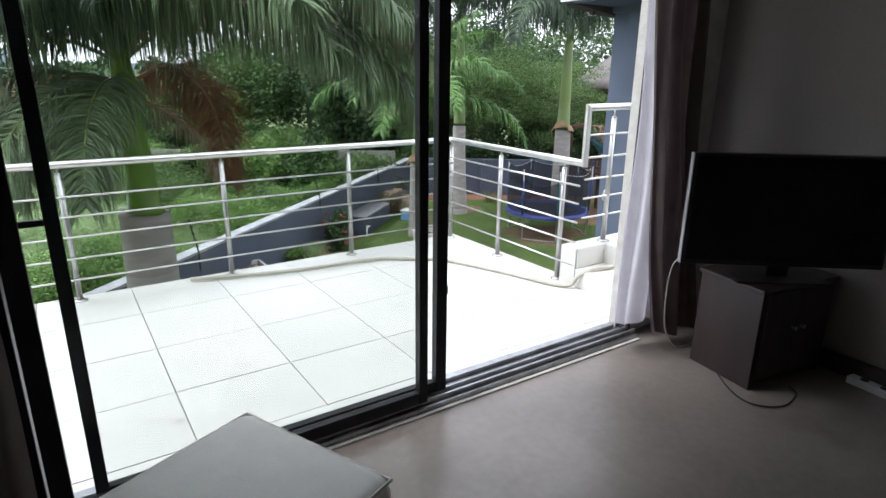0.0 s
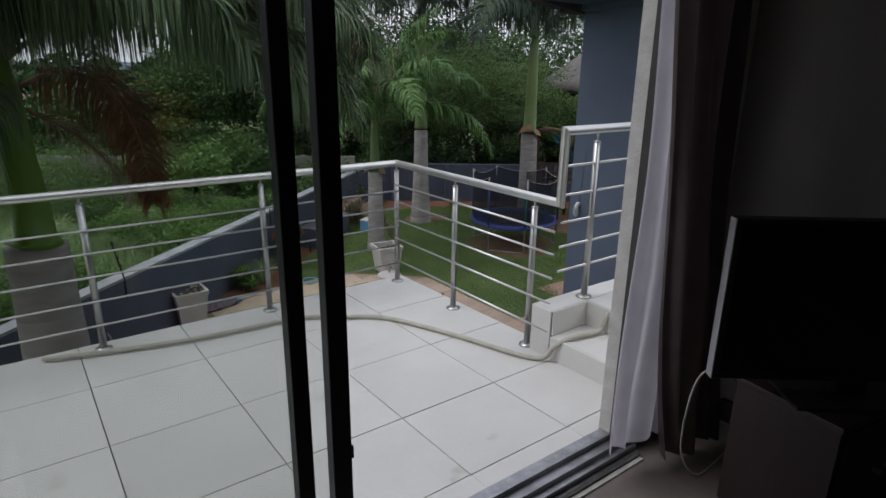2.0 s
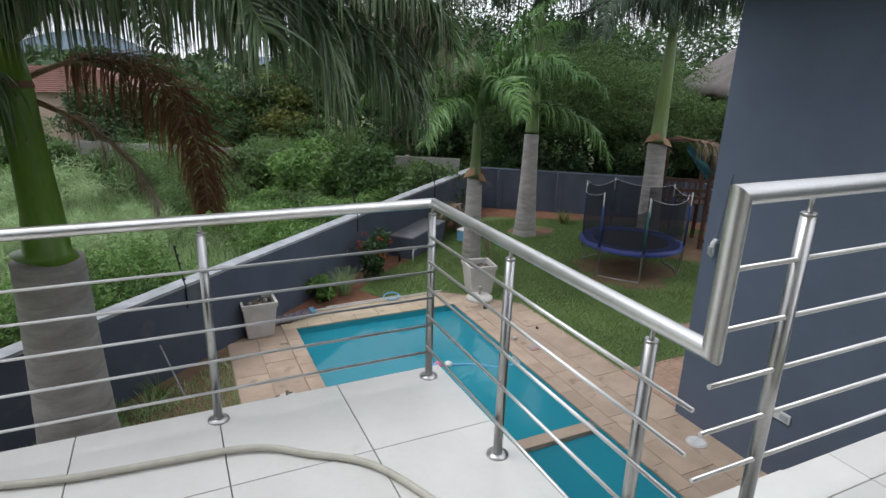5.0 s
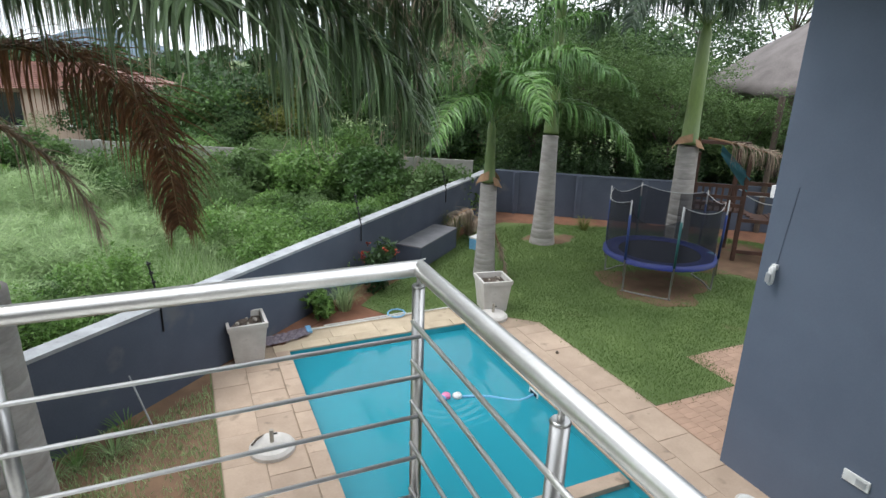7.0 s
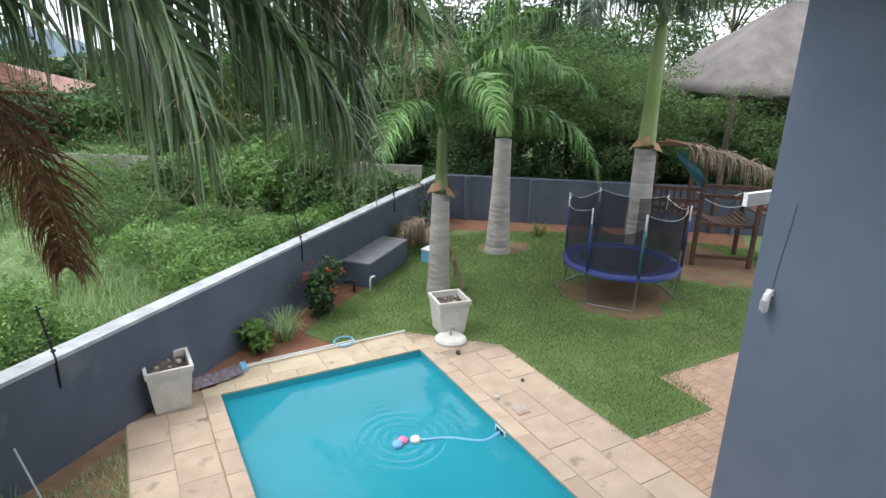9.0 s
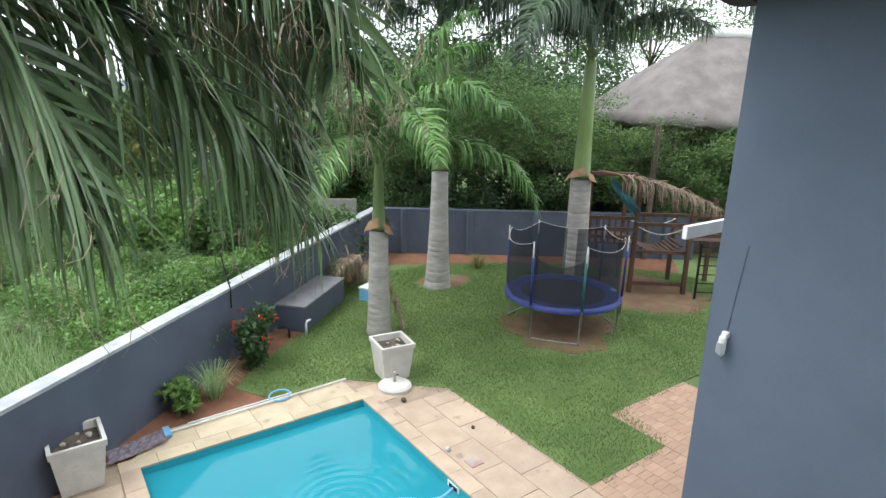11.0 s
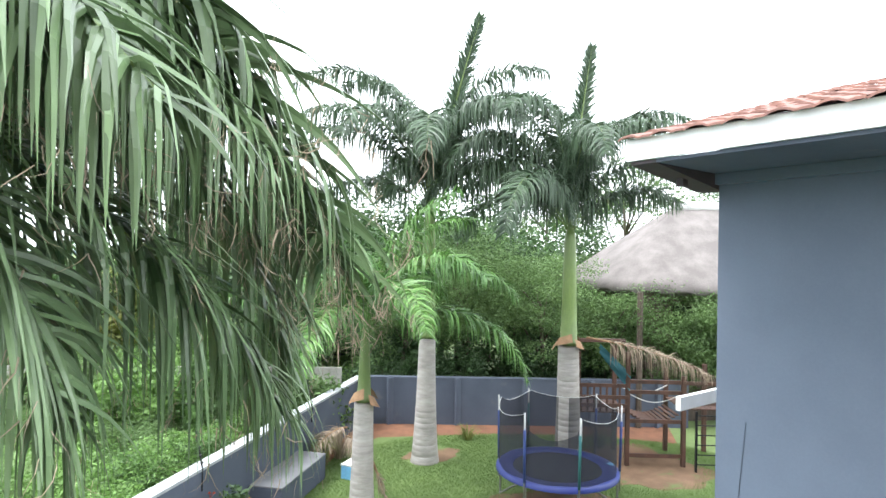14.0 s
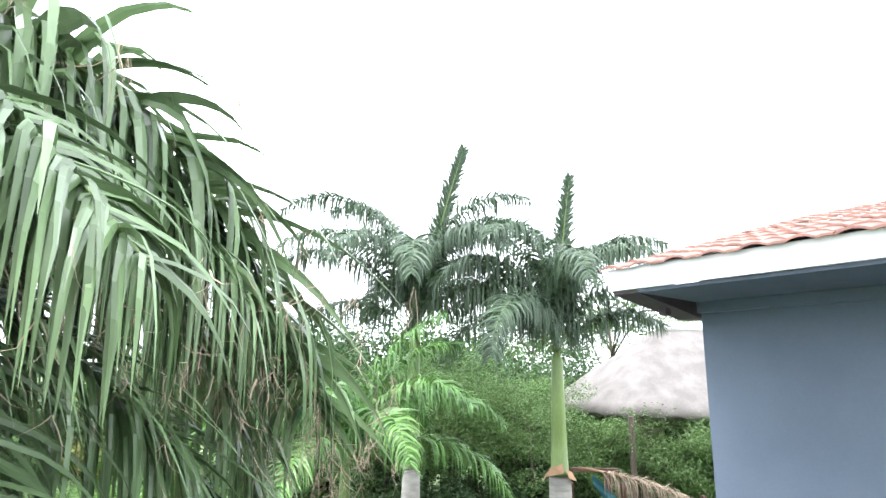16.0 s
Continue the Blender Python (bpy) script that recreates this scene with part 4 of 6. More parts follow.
stool = thing("footstool", (1.42, 2.5, RF), "grey leatherette footstool with piped edges by the door", "footstool", rz=24)
bm = block(-0.3, 0.3, -0.3, 0.3, 0.08, 0.45, 0.05)
part("cushion", bm, M_STOOL, stool, smooth=True)
sq = [(-0.285, -0.285, 0.432), (0.285, -0.285, 0.432), (0.285, 0.285, 0.432), (-0.285, 0.285, 0.432), (-0.285, -0.285, 0.432)]
part("piping", tube(bmesh.new(), sq, 0.006, 6), M_STOOL, stool)
for sx in (-1, 1):
    for sy in (-1, 1):
        part("foot", bar((sx * 0.24, sy * 0.24, 0), (sx * 0.24, sy * 0.24, 0.08), 0.018, 10), M_PLASB, stool)

cw = smooth_line([(3.7, 2.82, RF + 0.62), (3.66, 2.86, RF + 0.55), (3.75, 2.93, RF + 0.3), (3.82, 2.95, RF + 0.12), (3.93, 2.93, RF + 0.01), (4.2, 2.95, RF + 0.008)])
tagged(part("aerial_cable", tube(bmesh.new(), cw, 0.004, 6), M_CABLE, smooth=True), "white cable hanging from the television", "cable")
cw = smooth_line([(3.95, 2.78, RF + 0.1), (3.88, 2.68, RF + 0.008), (3.74, 2.5, RF + 0.006), (3.72, 2.38, RF + 0.006), (3.82, 2.3, RF + 0.006), (3.98, 2.32, RF + 0.006), (4.0, 2.37, RF + 0.02)])
tagged(part("power_cable", tube(bmesh.new(), cw, 0.004, 6), M_PLASB, smooth=True), "black power cable looped on the floor", "cable")
ps = thing("power_strip", (4.33, 2.05, RF), "white multi-plug power strip on the floor by the wall", "power strip", rz=84)
part("body", block(-0.2, 0.2, -0.028, 0.028, 0.0, 0.038, 0.006), M_PIPE, ps)
for k in range(4):
    part("socket", tube(bmesh.new(), [(-0.14 + k * 0.09, 0, 0.038), (-0.14 + k * 0.09, 0, 0.041)], 0.019, 12), M_PLASB, ps)

# ---- things on the wing wall ----
lamp = thing("security_lamp", (WX, 8.27, -0.62), "small white bulkhead lamp on the blue-grey wall", "wall lamp")
part("bracket", block(-0.05, 0.0, -0.03, 0.03, 0.06, 0.12, 0.006), M_PIPE, lamp)
part("body", tube(bmesh.new(), [(-0.05, 0, 0.1), (-0.06, 0, 0.07), (-0.06, 0, -0.05), (-0.06, 0, -0.1), (-0.06, 0, -0.12)], [0.022, 0.036, 0.038, 0.03, 0.01], 14), M_PIPE, lamp, smooth=True)
part("lens", block(-0.114, -0.1, -0.03, 0.03, -0.08, 0.03, 0.006), M_SILV, lamp)
tagged(part("wall_cable", tube(bmesh.new(), [(WX - 0.004, 8.2, 0.36), (WX - 0.004, 8.26, -0.35), (WX - 0.006, 8.27, -0.5)], 0.0035, 6), M_BLUE_F), "thin painted cable running down to the lamp", "cable")
sl = thing("step_light", (WX, 6.97, -2.34), "white rectangular recessed wall light near the paving", "wall light")
part("frame", block(-0.02, 0.0, -0.13, 0.13, -0.06, 0.06, 0.006), M_PIPE, sl)
part("lens", block(-0.026, -0.02, -0.1, 0.0, -0.035, 0.035, 0.003), M_SILV, sl)

# ---- garden things ----


def planter(at, rz, label):
    t = thing("planter", at, label, "planter", "white planters by the pool", rz=rz)
    bm = bmesh.new()
    prof = [(0.225, 0.0), (0.285, 0.57), (0.305, 0.58), (0.31, 0.66), (0.265, 0.66), (0.26, 0.55)]
    rings = [[bm.verts.new((sx * r, sy * r, z)) for sx, sy in ((-1, -1), (1, -1), (1, 1), (-1, 1))] for r, z in prof]
    bm.faces.new(rings[0][::-1])
    for a, b in zip(rings, rings[1:]):
        for k in range(4):
            bm.faces.new((a[k], a[(k + 1) % 4], b[(k + 1) % 4], b[k]))
    part("pot", bm, M_POT, t)
    bm = bmesh.new()
    bmesh.ops.create_grid(bm, x_segments=8, y_segments=8, size=0.261, matrix=pose(0, 0, 0.55))
    rg = random.Random(int(at[0] * 10))
    for v in bm.verts:
        if max(abs(v.co.x), abs(v.co.y)) < 0.25:
            v.co.z += rg.uniform(-0.02, 0.06)
    part("soil", bm, M_BARK, t, "dark dry soil with a few stones")
    for k in range(5):
        b = bmesh.new()
        bmesh.ops.create_icosphere(b, subdivisions=1, radius=rg.uniform(0.025, 0.05), matrix=pose(rg.uniform(-.17, .17), rg.uniform(-.17, .17), 0.58))
        part("stone", b, M_CONC, t)
    return t


planter((4.31, 13.33, G + 0.02), 2, "tapered white concrete planter, soil only, by the pool corner")
planter((9.02, 13.72, G + 0.02), -8, "tapered white concrete planter, soil only, by the lawn")


def parasol_base(at, label):
    t = thing("parasol_base", at, label, "parasol base", "parasol bases by the pool")
    part("disc", tube(bmesh.new(), [(0, 0, 0), (0, 0, 0.05), (0, 0, 0.085), (0, 0, 0.1), (0, 0, 0.11)], [0.28, 0.28, 0.24, 0.12, 0.06], 28), M_POT, t, smooth=False)
    part("sleeve", tube(bmesh.new(), [(0, 0, 0.1), (0, 0, 0.28)], 0.026, 12), M_CONC, t)
    part("knob", bar((0.02, 0, 0.22), (0.07, 0, 0.22), 0.01, 8), M_PLASB, t)
    return t


parasol_base((8.83, 13.3, G + 0.02), "round white concrete parasol base beside the planter")
pb2 = parasol_base((4.33, 10.7, G + 0.02), "round weathered concrete parasol base on the paving")
st = thing("stone", (4.19, 10.78, G + 0.1), "small dry branch lying on the parasol base", "branch")
part("twig", tube(bmesh.new(), [(-0.1, -0.05, 0.02), (-0.02, 0.02, 0.05), (0.06, 0.1, 0.03)], [0.012, 0.015, 0.006], 6), M_BARK, st)

# pump house
e1, e2 = fdir, Vector((fdir.y, -fdir.x))
ang = math.degrees(math.atan2(fdir.y, fdir.x))
pump = thing("pump_housing", (7.87, 17.04, G), "dark blue-grey plastered pump housing against the garden wall", "pump housing", rz=ang)
part("body", block(-0.05, 2.0, -1.0, -0.32, 0.0, 0.54, 0.02), M_BLUE_F, pump)
part("lid", block(-0.053, 2.003, -1.003, -0.32, 0.54, 0.57, 0.01), M_LID, pump)
tap = thing("garden_pipe", (8.42, 16.05, G), "white pipe stub with a bend beside the pump housing", "pipe")
part("riser", tube(bmesh.new(), [(0, 0, 0), (0, 0, 0.3), (0.03, 0.02, 0.34), (0.12, 0.06, 0.34)], 0.022, 10), M_PIPE, tap, smooth=True)
tap2 = thing("garden_pipe", (8.12, 16.2, G), "black and white pipe elbow beside the pump housing", "pipe")
part("riser", tube(bmesh.new(), [(0, 0, 0), (0, 0, 0.22), (-0.05, 0.05, 0.26), (-0.16, 0.12, 0.2)], 0.025, 10), M_PLASB, tap2, smooth=True)

# trampoline
tr = thing("trampoline", (13.34, 13.83, G + 0.02), "round trampoline with blue pad and torn black safety net", "trampoline", rz=0)
R, TH = 1.19, 0.72
ringp = [(R * math.cos(a), R * math.sin(a), TH) for a in (2 * math.pi * k / 48 for k in range(49))]
part("frame_ring", tube(bmesh.new(), ringp, 0.02, 8, cap=False), M_GALV, tr, smooth=True)
bm = bmesh.new()
bmesh.ops.create_circle(bm, cap_ends=True, segments=48, radius=R - 0.27, matrix=pose(0, 0, TH - 0.005))
part("jump_mat", bm, M_MAT, tr)
bm = bmesh.new()
pr = [(R - 0.3, TH + 0.005), (R - 0.28, TH + 0.025), (R - 0.02, TH + 0.035), (R + 0.04, TH + 0.02), (R + 0.045, TH - 0.06)]
rg = [[bm.verts.new((r * math.cos(a), r * math.sin(a), z)) for r, z in pr] for a in (2 * math.pi * k / 48 for k in range(48))]
for k in range(48):
    for i in range(4):
        bm.faces.new((rg[k][i], rg[k][i + 1], rg[(k + 1) % 48][i + 1], rg[(k + 1) % 48][i]))
part("pad", bm, M_PAD, tr, "blue vinyl edge pad", smooth=True)
part("label_patch", block(0.93, 1.05, -0.66, -0.5, TH + 0.034, TH + 0.04), M_BLUEP, tr)
A0 = math.radians(-143)
legs = []
for k in range(3):
    for s in (-1, 1):
        legs.append(A0 + k * 2 * math.pi / 3 + s * 0.42)
    a, b = legs[-2], legs[-1]
    pa, pb_ = [(R * math.cos(q), R * math.sin(q)) for q in (a, b)]
    part("leg_frame", tube(bmesh.new(), smooth_line([(*pa, TH), (pa[0], pa[1], 0.06), (pa[0] * 0.98, pa[1] * 0.98, 0.015), ((pa[0] + pb_[0]) / 2 * 1.02, (pa[1] + pb_[1]) / 2 * 1.02, 0.02), (pb_[0] * 0.98, pb_[1] * 0.98, 0.015), (pb_[0], pb_[1], 0.06), (*pb_, TH)], 5), 0.019, 8), M_GALV, tr, smooth=True)
PH = 2.05
for i, a in enumerate(sorted(q % (2 * math.pi) for q in legs)):
    x, y = (R + 0.04) * math.cos(a), (R + 0.04) * math.sin(a)
    p = part("net_post", bar((x, y, 0.35), (x * 1.02, y * 1.02, PH), 0.016, 8), M_GALV, tr, smooth=True)
    part("foam_sleeve", bar((x * 1.001, y * 1.001, TH + 0.02), (x * 1.016, y * 1.016, PH - 0.32), 0.026, 10), M_FOAMG if i % 3 == 1 else M_FOAM, p, smooth=True)
tops = sorted(q % (2 * math.pi) for q in legs)


def sag(a):
    """Height of the net's upper hem between two posts."""
    for i in range(6):
        b, c = tops[i], tops[(i + 1) % 6] + (2 * math.pi if i == 5 else 0)
        q = a if a >= tops[0] else a + 2 * math.pi
        if b <= q <= c:
            u = (q - b) / (c - b)
            front = abs((b + c) / 2 % (2 * math.pi) - A0 % (2 * math.pi)) < 0.2
            return PH - (0.3 if front else 0.02) - 0.16 * math.sin(math.pi * u) ** 0.8
    return PH


M_NET = bpy.data.materials.new("black_safety_net")
M_NET.use_nodes = True
nn, nl = M_NET.node_tree.nodes, M_NET.node_tree.links
tpn, mxn = nn.new("ShaderNodeBsdfTransparent"), nn.new("ShaderNodeMixShader")
nn["Principled BSDF"].inputs["Base Color"].default_value = (0.014, 0.016, 0.024, 1)
nn["Principled BSDF"].inputs["Roughness"].default_value = 0.9
cn, vn, rn = nn.new("ShaderNodeTexCoord"), nn.new("ShaderNodeTexNoise"), nn.new("ShaderNodeMapRange")
vn.inputs["Scale"].default_value = 2.2
rn.inputs["To Min"].default_value, rn.inputs["To Max"].default_value = 0.62, 0.74
nl.new(cn.outputs["Object"], vn.inputs["Vector"])
nl.new(vn.outputs["Fac"], rn.inputs["Value"])
nl.new(rn.outputs[0], mxn.inputs[0])
nl.new(tpn.outputs[0], mxn.inputs[1])
nl.new(nn["Principled BSDF"].outputs[0], mxn.inputs[2])
nl.new(mxn.outputs[0], nn["Material Output"].inputs["Surface"])
bm = bmesh.new()
N = 96
cols = []
for k in range(N):
    a = 2 * math.pi * k / N
    t_ = sag(a)
    w_ = 1 + 0.015 * math.sin(9 * a)
    cols.append([bm.verts.new((R * 0.985 * w_ * math.cos(a), R * 0.985 * w_ * math.sin(a), TH + 0.05 + (t_ - TH - 0.05) * j / 6)) for j in range(7)])
for k in range(N):
    if 8 <= k <= 10:
        continue
    for j in range(6):
        bm.faces.new((cols[k][j], cols[(k + 1) % N][j], cols[(k + 1) % N][j + 1], cols[k][j + 1]))
part("safety_net", bm, M_NET, tr, "black mesh safety net, sagging between the posts", smooth=True)
f0 = A0 + 0.46      # the hem runs round from one front post to the other; the front panel has lost its cord
hem = [(R * math.cos(a), R * math.sin(a), sag(a % (2 * math.pi)) + 0.005) for a in (f0 + (2 * math.pi - 0.92) * k / 90 for k in range(91))]
hem = [(1.01 * hem[0][0], 1.01 * hem[0][1], PH - 0.45)] + hem + [(1.01 * hem[-1][0], 1.01 * hem[-1][1], PH - 0.45)]
part("hem_cord", tube(bmesh.new(), hem, 0.0048, 6, cap=False), M_ROPE, tr, "white cord along the net's upper hem")

# play tower
play = thing("play_tower", (16.3, 15.2, G), "red-brown timber play tower with a torn teal canvas roof", "play tower", rz=-38)
for x, y, h in ((-0.6, -0.6, 2.75), (0.6, -0.6, 2.75), (-0.6, 0.6, 3.05), (0.6, 0.6, 2.75), (1.95, -0.6, 2.2), (1.95, 0.6, 2.2), (2.95, -0.6, 2.75), (2.95, 0.6, 2.3)):
    part("post", block(x - 0.05, x + 0.05, y - 0.05, y + 0.05, 0.0, h, 0.006), M_TIMBER, play)
for k in range(9):
    part("deck_board", block(-0.62, 0.62, -0.62 + k * 0.138, -0.49 + k * 0.138, 1.28, 1.31, 0.004), M_TIMBER, play)
for k in range(7):
    part("deck_board", block(1.92 + k * 0.15, 2.06 + k * 0.15, -0.62, 0.62, 1.4, 1.43, 0.004), M_TIMBER, play)
for z in (1.42, 1.62, 1.9):
    part("guard_rail", block(-0.6, 0.6, -0.66, -0.63, z, z + 0.09, 0.004), M_TIMBER, play)
    part("guard_rail", block(-0.66, -0.63, -0.6, 0.6, z, z + 0.09, 0.004), M_TIMBER, play)
    part("guard_rail", block(1.9, 3.0, -0.66, -0.63, z + 0.1, z + 0.19, 0.004), M_TIMBER, play)
for k in range(8):
    x = -0.55 + k * 0.155
    part("baluster", block(x, x + 0.05, -0.63, -0.605, 1.3, 1.95, 0.003), M_TIMBER, play)
for z, s in ((0.22, 0), (1.05, 0), (1.75, 0), (2.0, 0)):
    part("cross_beam", block(0.6, 1.95, -0.62, -0.56, z, z + 0.09, 0.005), M_TIMBER, play)
for k in range(13):
    u = k / 12
    part("bridge_slat", block(0.68 + u * 1.12, 0.765 + u * 1.12, -0.5, 0.5, 1.22 - 0.2 * math.sin(math.pi * u), 1.25 - 0.2 * math.sin(math.pi * u), 0.004), M_TIMBER, play)
for y in (-0.5, 0.5):
    part("bridge_rope", tube(bmesh.new(), [(0.62 + 1.32 * k / 10, y, 1.75 - 0.22 * math.sin(math.pi * k / 10)) for k in range(11)], 0.012, 6), M_ROPE, play)
lad = part("ladder", block(2.1, 2.14, -0.98, -0.92, 0.0, 1.45), M_BLACK, play, "dark metal climbing ladder")
part("stringer", block(2.7, 2.74, -0.98, -0.92, 0.0, 1.45), M_BLACK, lad)
for k in range(6):
    part("rung", bar((2.12, -0.95, 0.2 + k * 0.23), (2.72, -0.95, 0.2 + k * 0.23), 0.014, 8), M_BLACK, lad)
bm = bmesh.new()
cv = [[bm.verts.new((-0.1 + 0.75 * i / 6 + 0.04 * math.sin(3 * j), -0.62 - 0.06 * math.sin(i + j * 2), 2.95 - 0.7 * (i / 6) - 0.42 * (j / 4) * (0.5 + 0.5 * i / 6))) for j in range(5)] for i in range(7)]
for i in range(6):
    for j in range(4):
        bm.faces.new((cv[i][j], cv[i + 1][j], cv[i + 1][j + 1], cv[i][j + 1]))
part("canvas_roof", bm, M_TEAL, play, "torn teal canvas hanging from the ridge", smooth=True)
part("ridge_beam", block(-0.7, 0.7, 0.0 - 0.05, 0.05, 2.9, 2.99, 0.005), M_TIMBER, play)

# electric fence rods on the garden wall
for px_, py_ in ((3.02, 12.66), (6.77, 15.96), (10.04, 18.66), (0.3, 10.1)):
    q = FA + fdir * ((Vector((px_, py_)) - FA).dot(fdir))
    t = thing("fence_rod", (q.x + fn.x * -1.15, q.y + fn.y * -1.15, FTOP - 0.38), "thin black electric fence rod bolted to the garden wall", "fence rod", "electric fence rods")
    part("rod", tube(bmesh.new(), [(0.0, 0.0, 0.0), (0, 0, 0.36), (-0.1, 0.1, 1.0)], 0.012, 8), M_BLACK, t)
    for k in range(5):
        z = 0.46 + k * 0.125
        w_ = (z - 0.36) / 0.64
        part("insulator", tube(bmesh.new(), [(-0.1 * w_ - 0.02, 0.1 * w_, z), (-0.1 * w_ + 0.03, 0.1 * w_, z + 0.01)], 0.018, 8), M_PLASB, t)

# pool clutter
net = thing("leaf_net_pole", (5.0, 13.86, G + 0.045), "long white pool pole with a blue leaf net on the coping", "pool net")
part("pole", bar((0.4, 0.0, 0.012), (3.25, 0.1, 0.012), 0.014, 8), M_PIPE, net)
part("pole", bar((0.7, 0.09, 0.012), (2.3, 0.14, 0.012), 0.012, 8), M_PIPE, net)
part("net_frame", tube(bmesh.new(), [(2.1 + 0.17 * math.cos(a), 0.13 + 0.12 * math.sin(a), 0.03 + 0.03 * math.sin(a)) for a in (2 * math.pi * k / 16 for k in range(17))], 0.014, 6), M_BLUEP, net)
part("brush_head", block(0.36, 0.45, -0.12, 0.14, 0.0, 0.04, 0.008), M_BLUEP, net)
bm = bmesh.new()
rg_ = random.Random(8)
gx = [[bm.verts.new((4.62 + 0.75 * i / 14 + 0.02 * rg_.random(), 13.62 + 0.34 * (j / 6 - 0.5) + 0.32 * i / 14 * 0.6, G + 0.05 + 0.035 * rg_.random())) for j in range(7)] for i in range(15)]
for i in range(14):
    for j in range(6):
        bm.faces.new((gx[i][j], gx[i + 1][j], gx[i + 1][j + 1], gx[i][j + 1]))
tagged(part("netting_mat", bm, M_PURPLE), "crumpled grey-purple net lying on the pool edge", "net")

float_ = thing("pool_floater", (6.92, 11.2, G - 0.1), "pink white and blue chlorine floater with hose in the pool", "pool floater")
for dx, dy, m_ in ((0.0, 0.0, M_PINK), (0.16, -0.06, M_PIPE), (-0.1, -0.05, M_BLUEP)):
    b = bmesh.new()
    bmesh.ops.create_uvsphere(b, u_segments=14, v_segments=9, radius=0.075, matrix=Matrix.LocRotScale((dx, dy, 0.02), None, (1, 1, 0.75)))
    part("float", b, m_, float_, smooth=True)
fh = smooth_line([(7.08, 11.13, G - 0.09), (7.5, 11.0, G - 0.1), (7.9, 10.75, G - 0.11), (8.19, 10.78, G - 0.09)])
tagged(part("vacuum_hose", tube(bmesh.new(), fh, 0.022, 8), M_BLUEP, smooth=True), "pale blue hose floating from the floater to the skimmer", "hose")
sk = thing("skimmer", (8.2, 10.78, G - 0.12), "white framed skimmer opening in the pool wall", "skimmer")
part("frame", block(-0.012, 0.0, -0.12, 0.12, -0.06, 0.1, 0.003), M_PIPE, sk)
part("mouth", block(-0.014, -0.012, -0.09, 0.09, -0.04, 0.075), M_DARK, sk)
lid = thing("inspection_cover", (9.17, 7.79, G + 0.02), "round cream plastic inspection cover in the paving", "cover")
part("ring", tube(bmesh.new(), [(0, 0, 0), (0, 0, 0.012), (0, 0, 0.016)], [0.14, 0.138, 0.12], 24), M_POT, lid)
part("cover", tube(bmesh.new(), [(0, 0, 0.016), (0, 0, 0.024), (0, 0, 0.028)], [0.11, 0.108, 0.06], 24), M_PIPE, lid)
dr = thing("drain_cover", (8.66, 10.95, G + 0.022), "rusty square drain cover in the paving", "drain cover")
part("lid", block(-0.1, 0.1, -0.1, 0.1, 0.0, 0.012, 0.003), M_RUST, dr)
for cx_, cy_, r_, m_ in ((8.71, 12.82, 0.045, M_BARK), (8.52, 11.35, 0.04, M_POT), (9.16, 11.6, 0.03, M_BARK)):
    b = bmesh.new()
    bmesh.ops.create_icosphere(b, subdivisions=2, radius=r_)
    for v in b.verts:
        v.co *= 1 + 0.2 * noise.noise(v.co * 30)
    pb3 = part("pebble", b, m_)
    pb3.location = (cx_, cy_, G + 0.02 + r_ * 0.7)
    tagged(pb3, "small stone lying on the paving", "stone", "stones on the paving")


# ---- palms ----
P0 = (2.03, 9.38)
palm0 = thing("royal_palm", (*P0, G), "thick royal palm with green crownshaft close to the balcony", "palm", "royal palms")
palm_trunk(palm0, 2.98, 0.43, 0.3, seed=1)
part("crownshaft", tube(bmesh.new(), [(0, 0, 2.95), (0.01, 0, 3.0), (0.02, 0, 3.4), (0.0, 0, 3.9), (-0.02, 0, 4.5), (-0.03, 0, 4.85)], [0.29, 0.2, 0.17, 0.15, 0.145, 0.11], 18), M_SHAFTB, palm0, "smooth bright green crownshaft", smooth=True)
part("leaf_scar", tube(bmesh.new(), [(-0.03, 0, 4.46), (-0.03, 0, 4.52)], [0.17, 0.155], 14), M_SHEATH, palm0)
b0 = (-0.03, 0, 4.75)
frond(palm0, b0, -24, 46, 4.5, 104, M_PALM, 11, 1.12, 0.054, 150, hang=0.9, segs=8, dry=0.9, start=0.12, label="long arching green frond over the balcony",
      spine=[(-0.03, 0, 4.75), (0.25, -0.2, 5.45), (0.75, -0.5, 6.1), (1.35, -0.85, 6.42), (1.9, -1.15, 6.4), (2.4, -1.35, 6.16), (2.82, -1.45, 5.78), (3.12, -1.45, 5.35), (3.34, -1.35, 4.9)])
frond(palm0, b0, -10, 46, 4.5, 104, M_PALM, 31, 1.05, 0.046, 150, hang=1.0, segs=7, dry=0.3,
      spine=[(-0.03, 0, 4.75), (0.45, -0.05, 5.5), (1.05, -0.2, 6.0), (1.7, -0.4, 6.15), (2.3, -0.65, 5.95), (2.8, -0.85, 5.5), (3.15, -0.95, 4.95), (3.3, -1.0, 4.45)])
frond(palm0, b0, -16, 46, 4.5, 104, M_PALM, 32, 1.05, 0.046, 150, hang=1.0, segs=7, dry=0.3,
      spine=[(-0.03, 0, 4.75), (0.35, -0.15, 5.5), (0.9, -0.35, 6.2), (1.5, -0.55, 6.55), (2.1, -0.8, 6.5), (2.6, -0.98, 6.15), (2.95, -1.1, 5.7), (3.15, -1.15, 5.2)])
frond(palm0, b0, -18, 46, 4.5, 104, M_PALM, 37, 1.02, 0.033, 210, hang=1.0, segs=7, dry=0.35,
      spine=[(-0.03, 0, 4.75), (0.5, -0.28, 5.22), (1.1, -0.6, 5.5), (1.8, -0.95, 5.48), (2.4, -1.2, 5.18), (2.85, -1.3, 4.78), (3.15, -1.3, 4.3)])
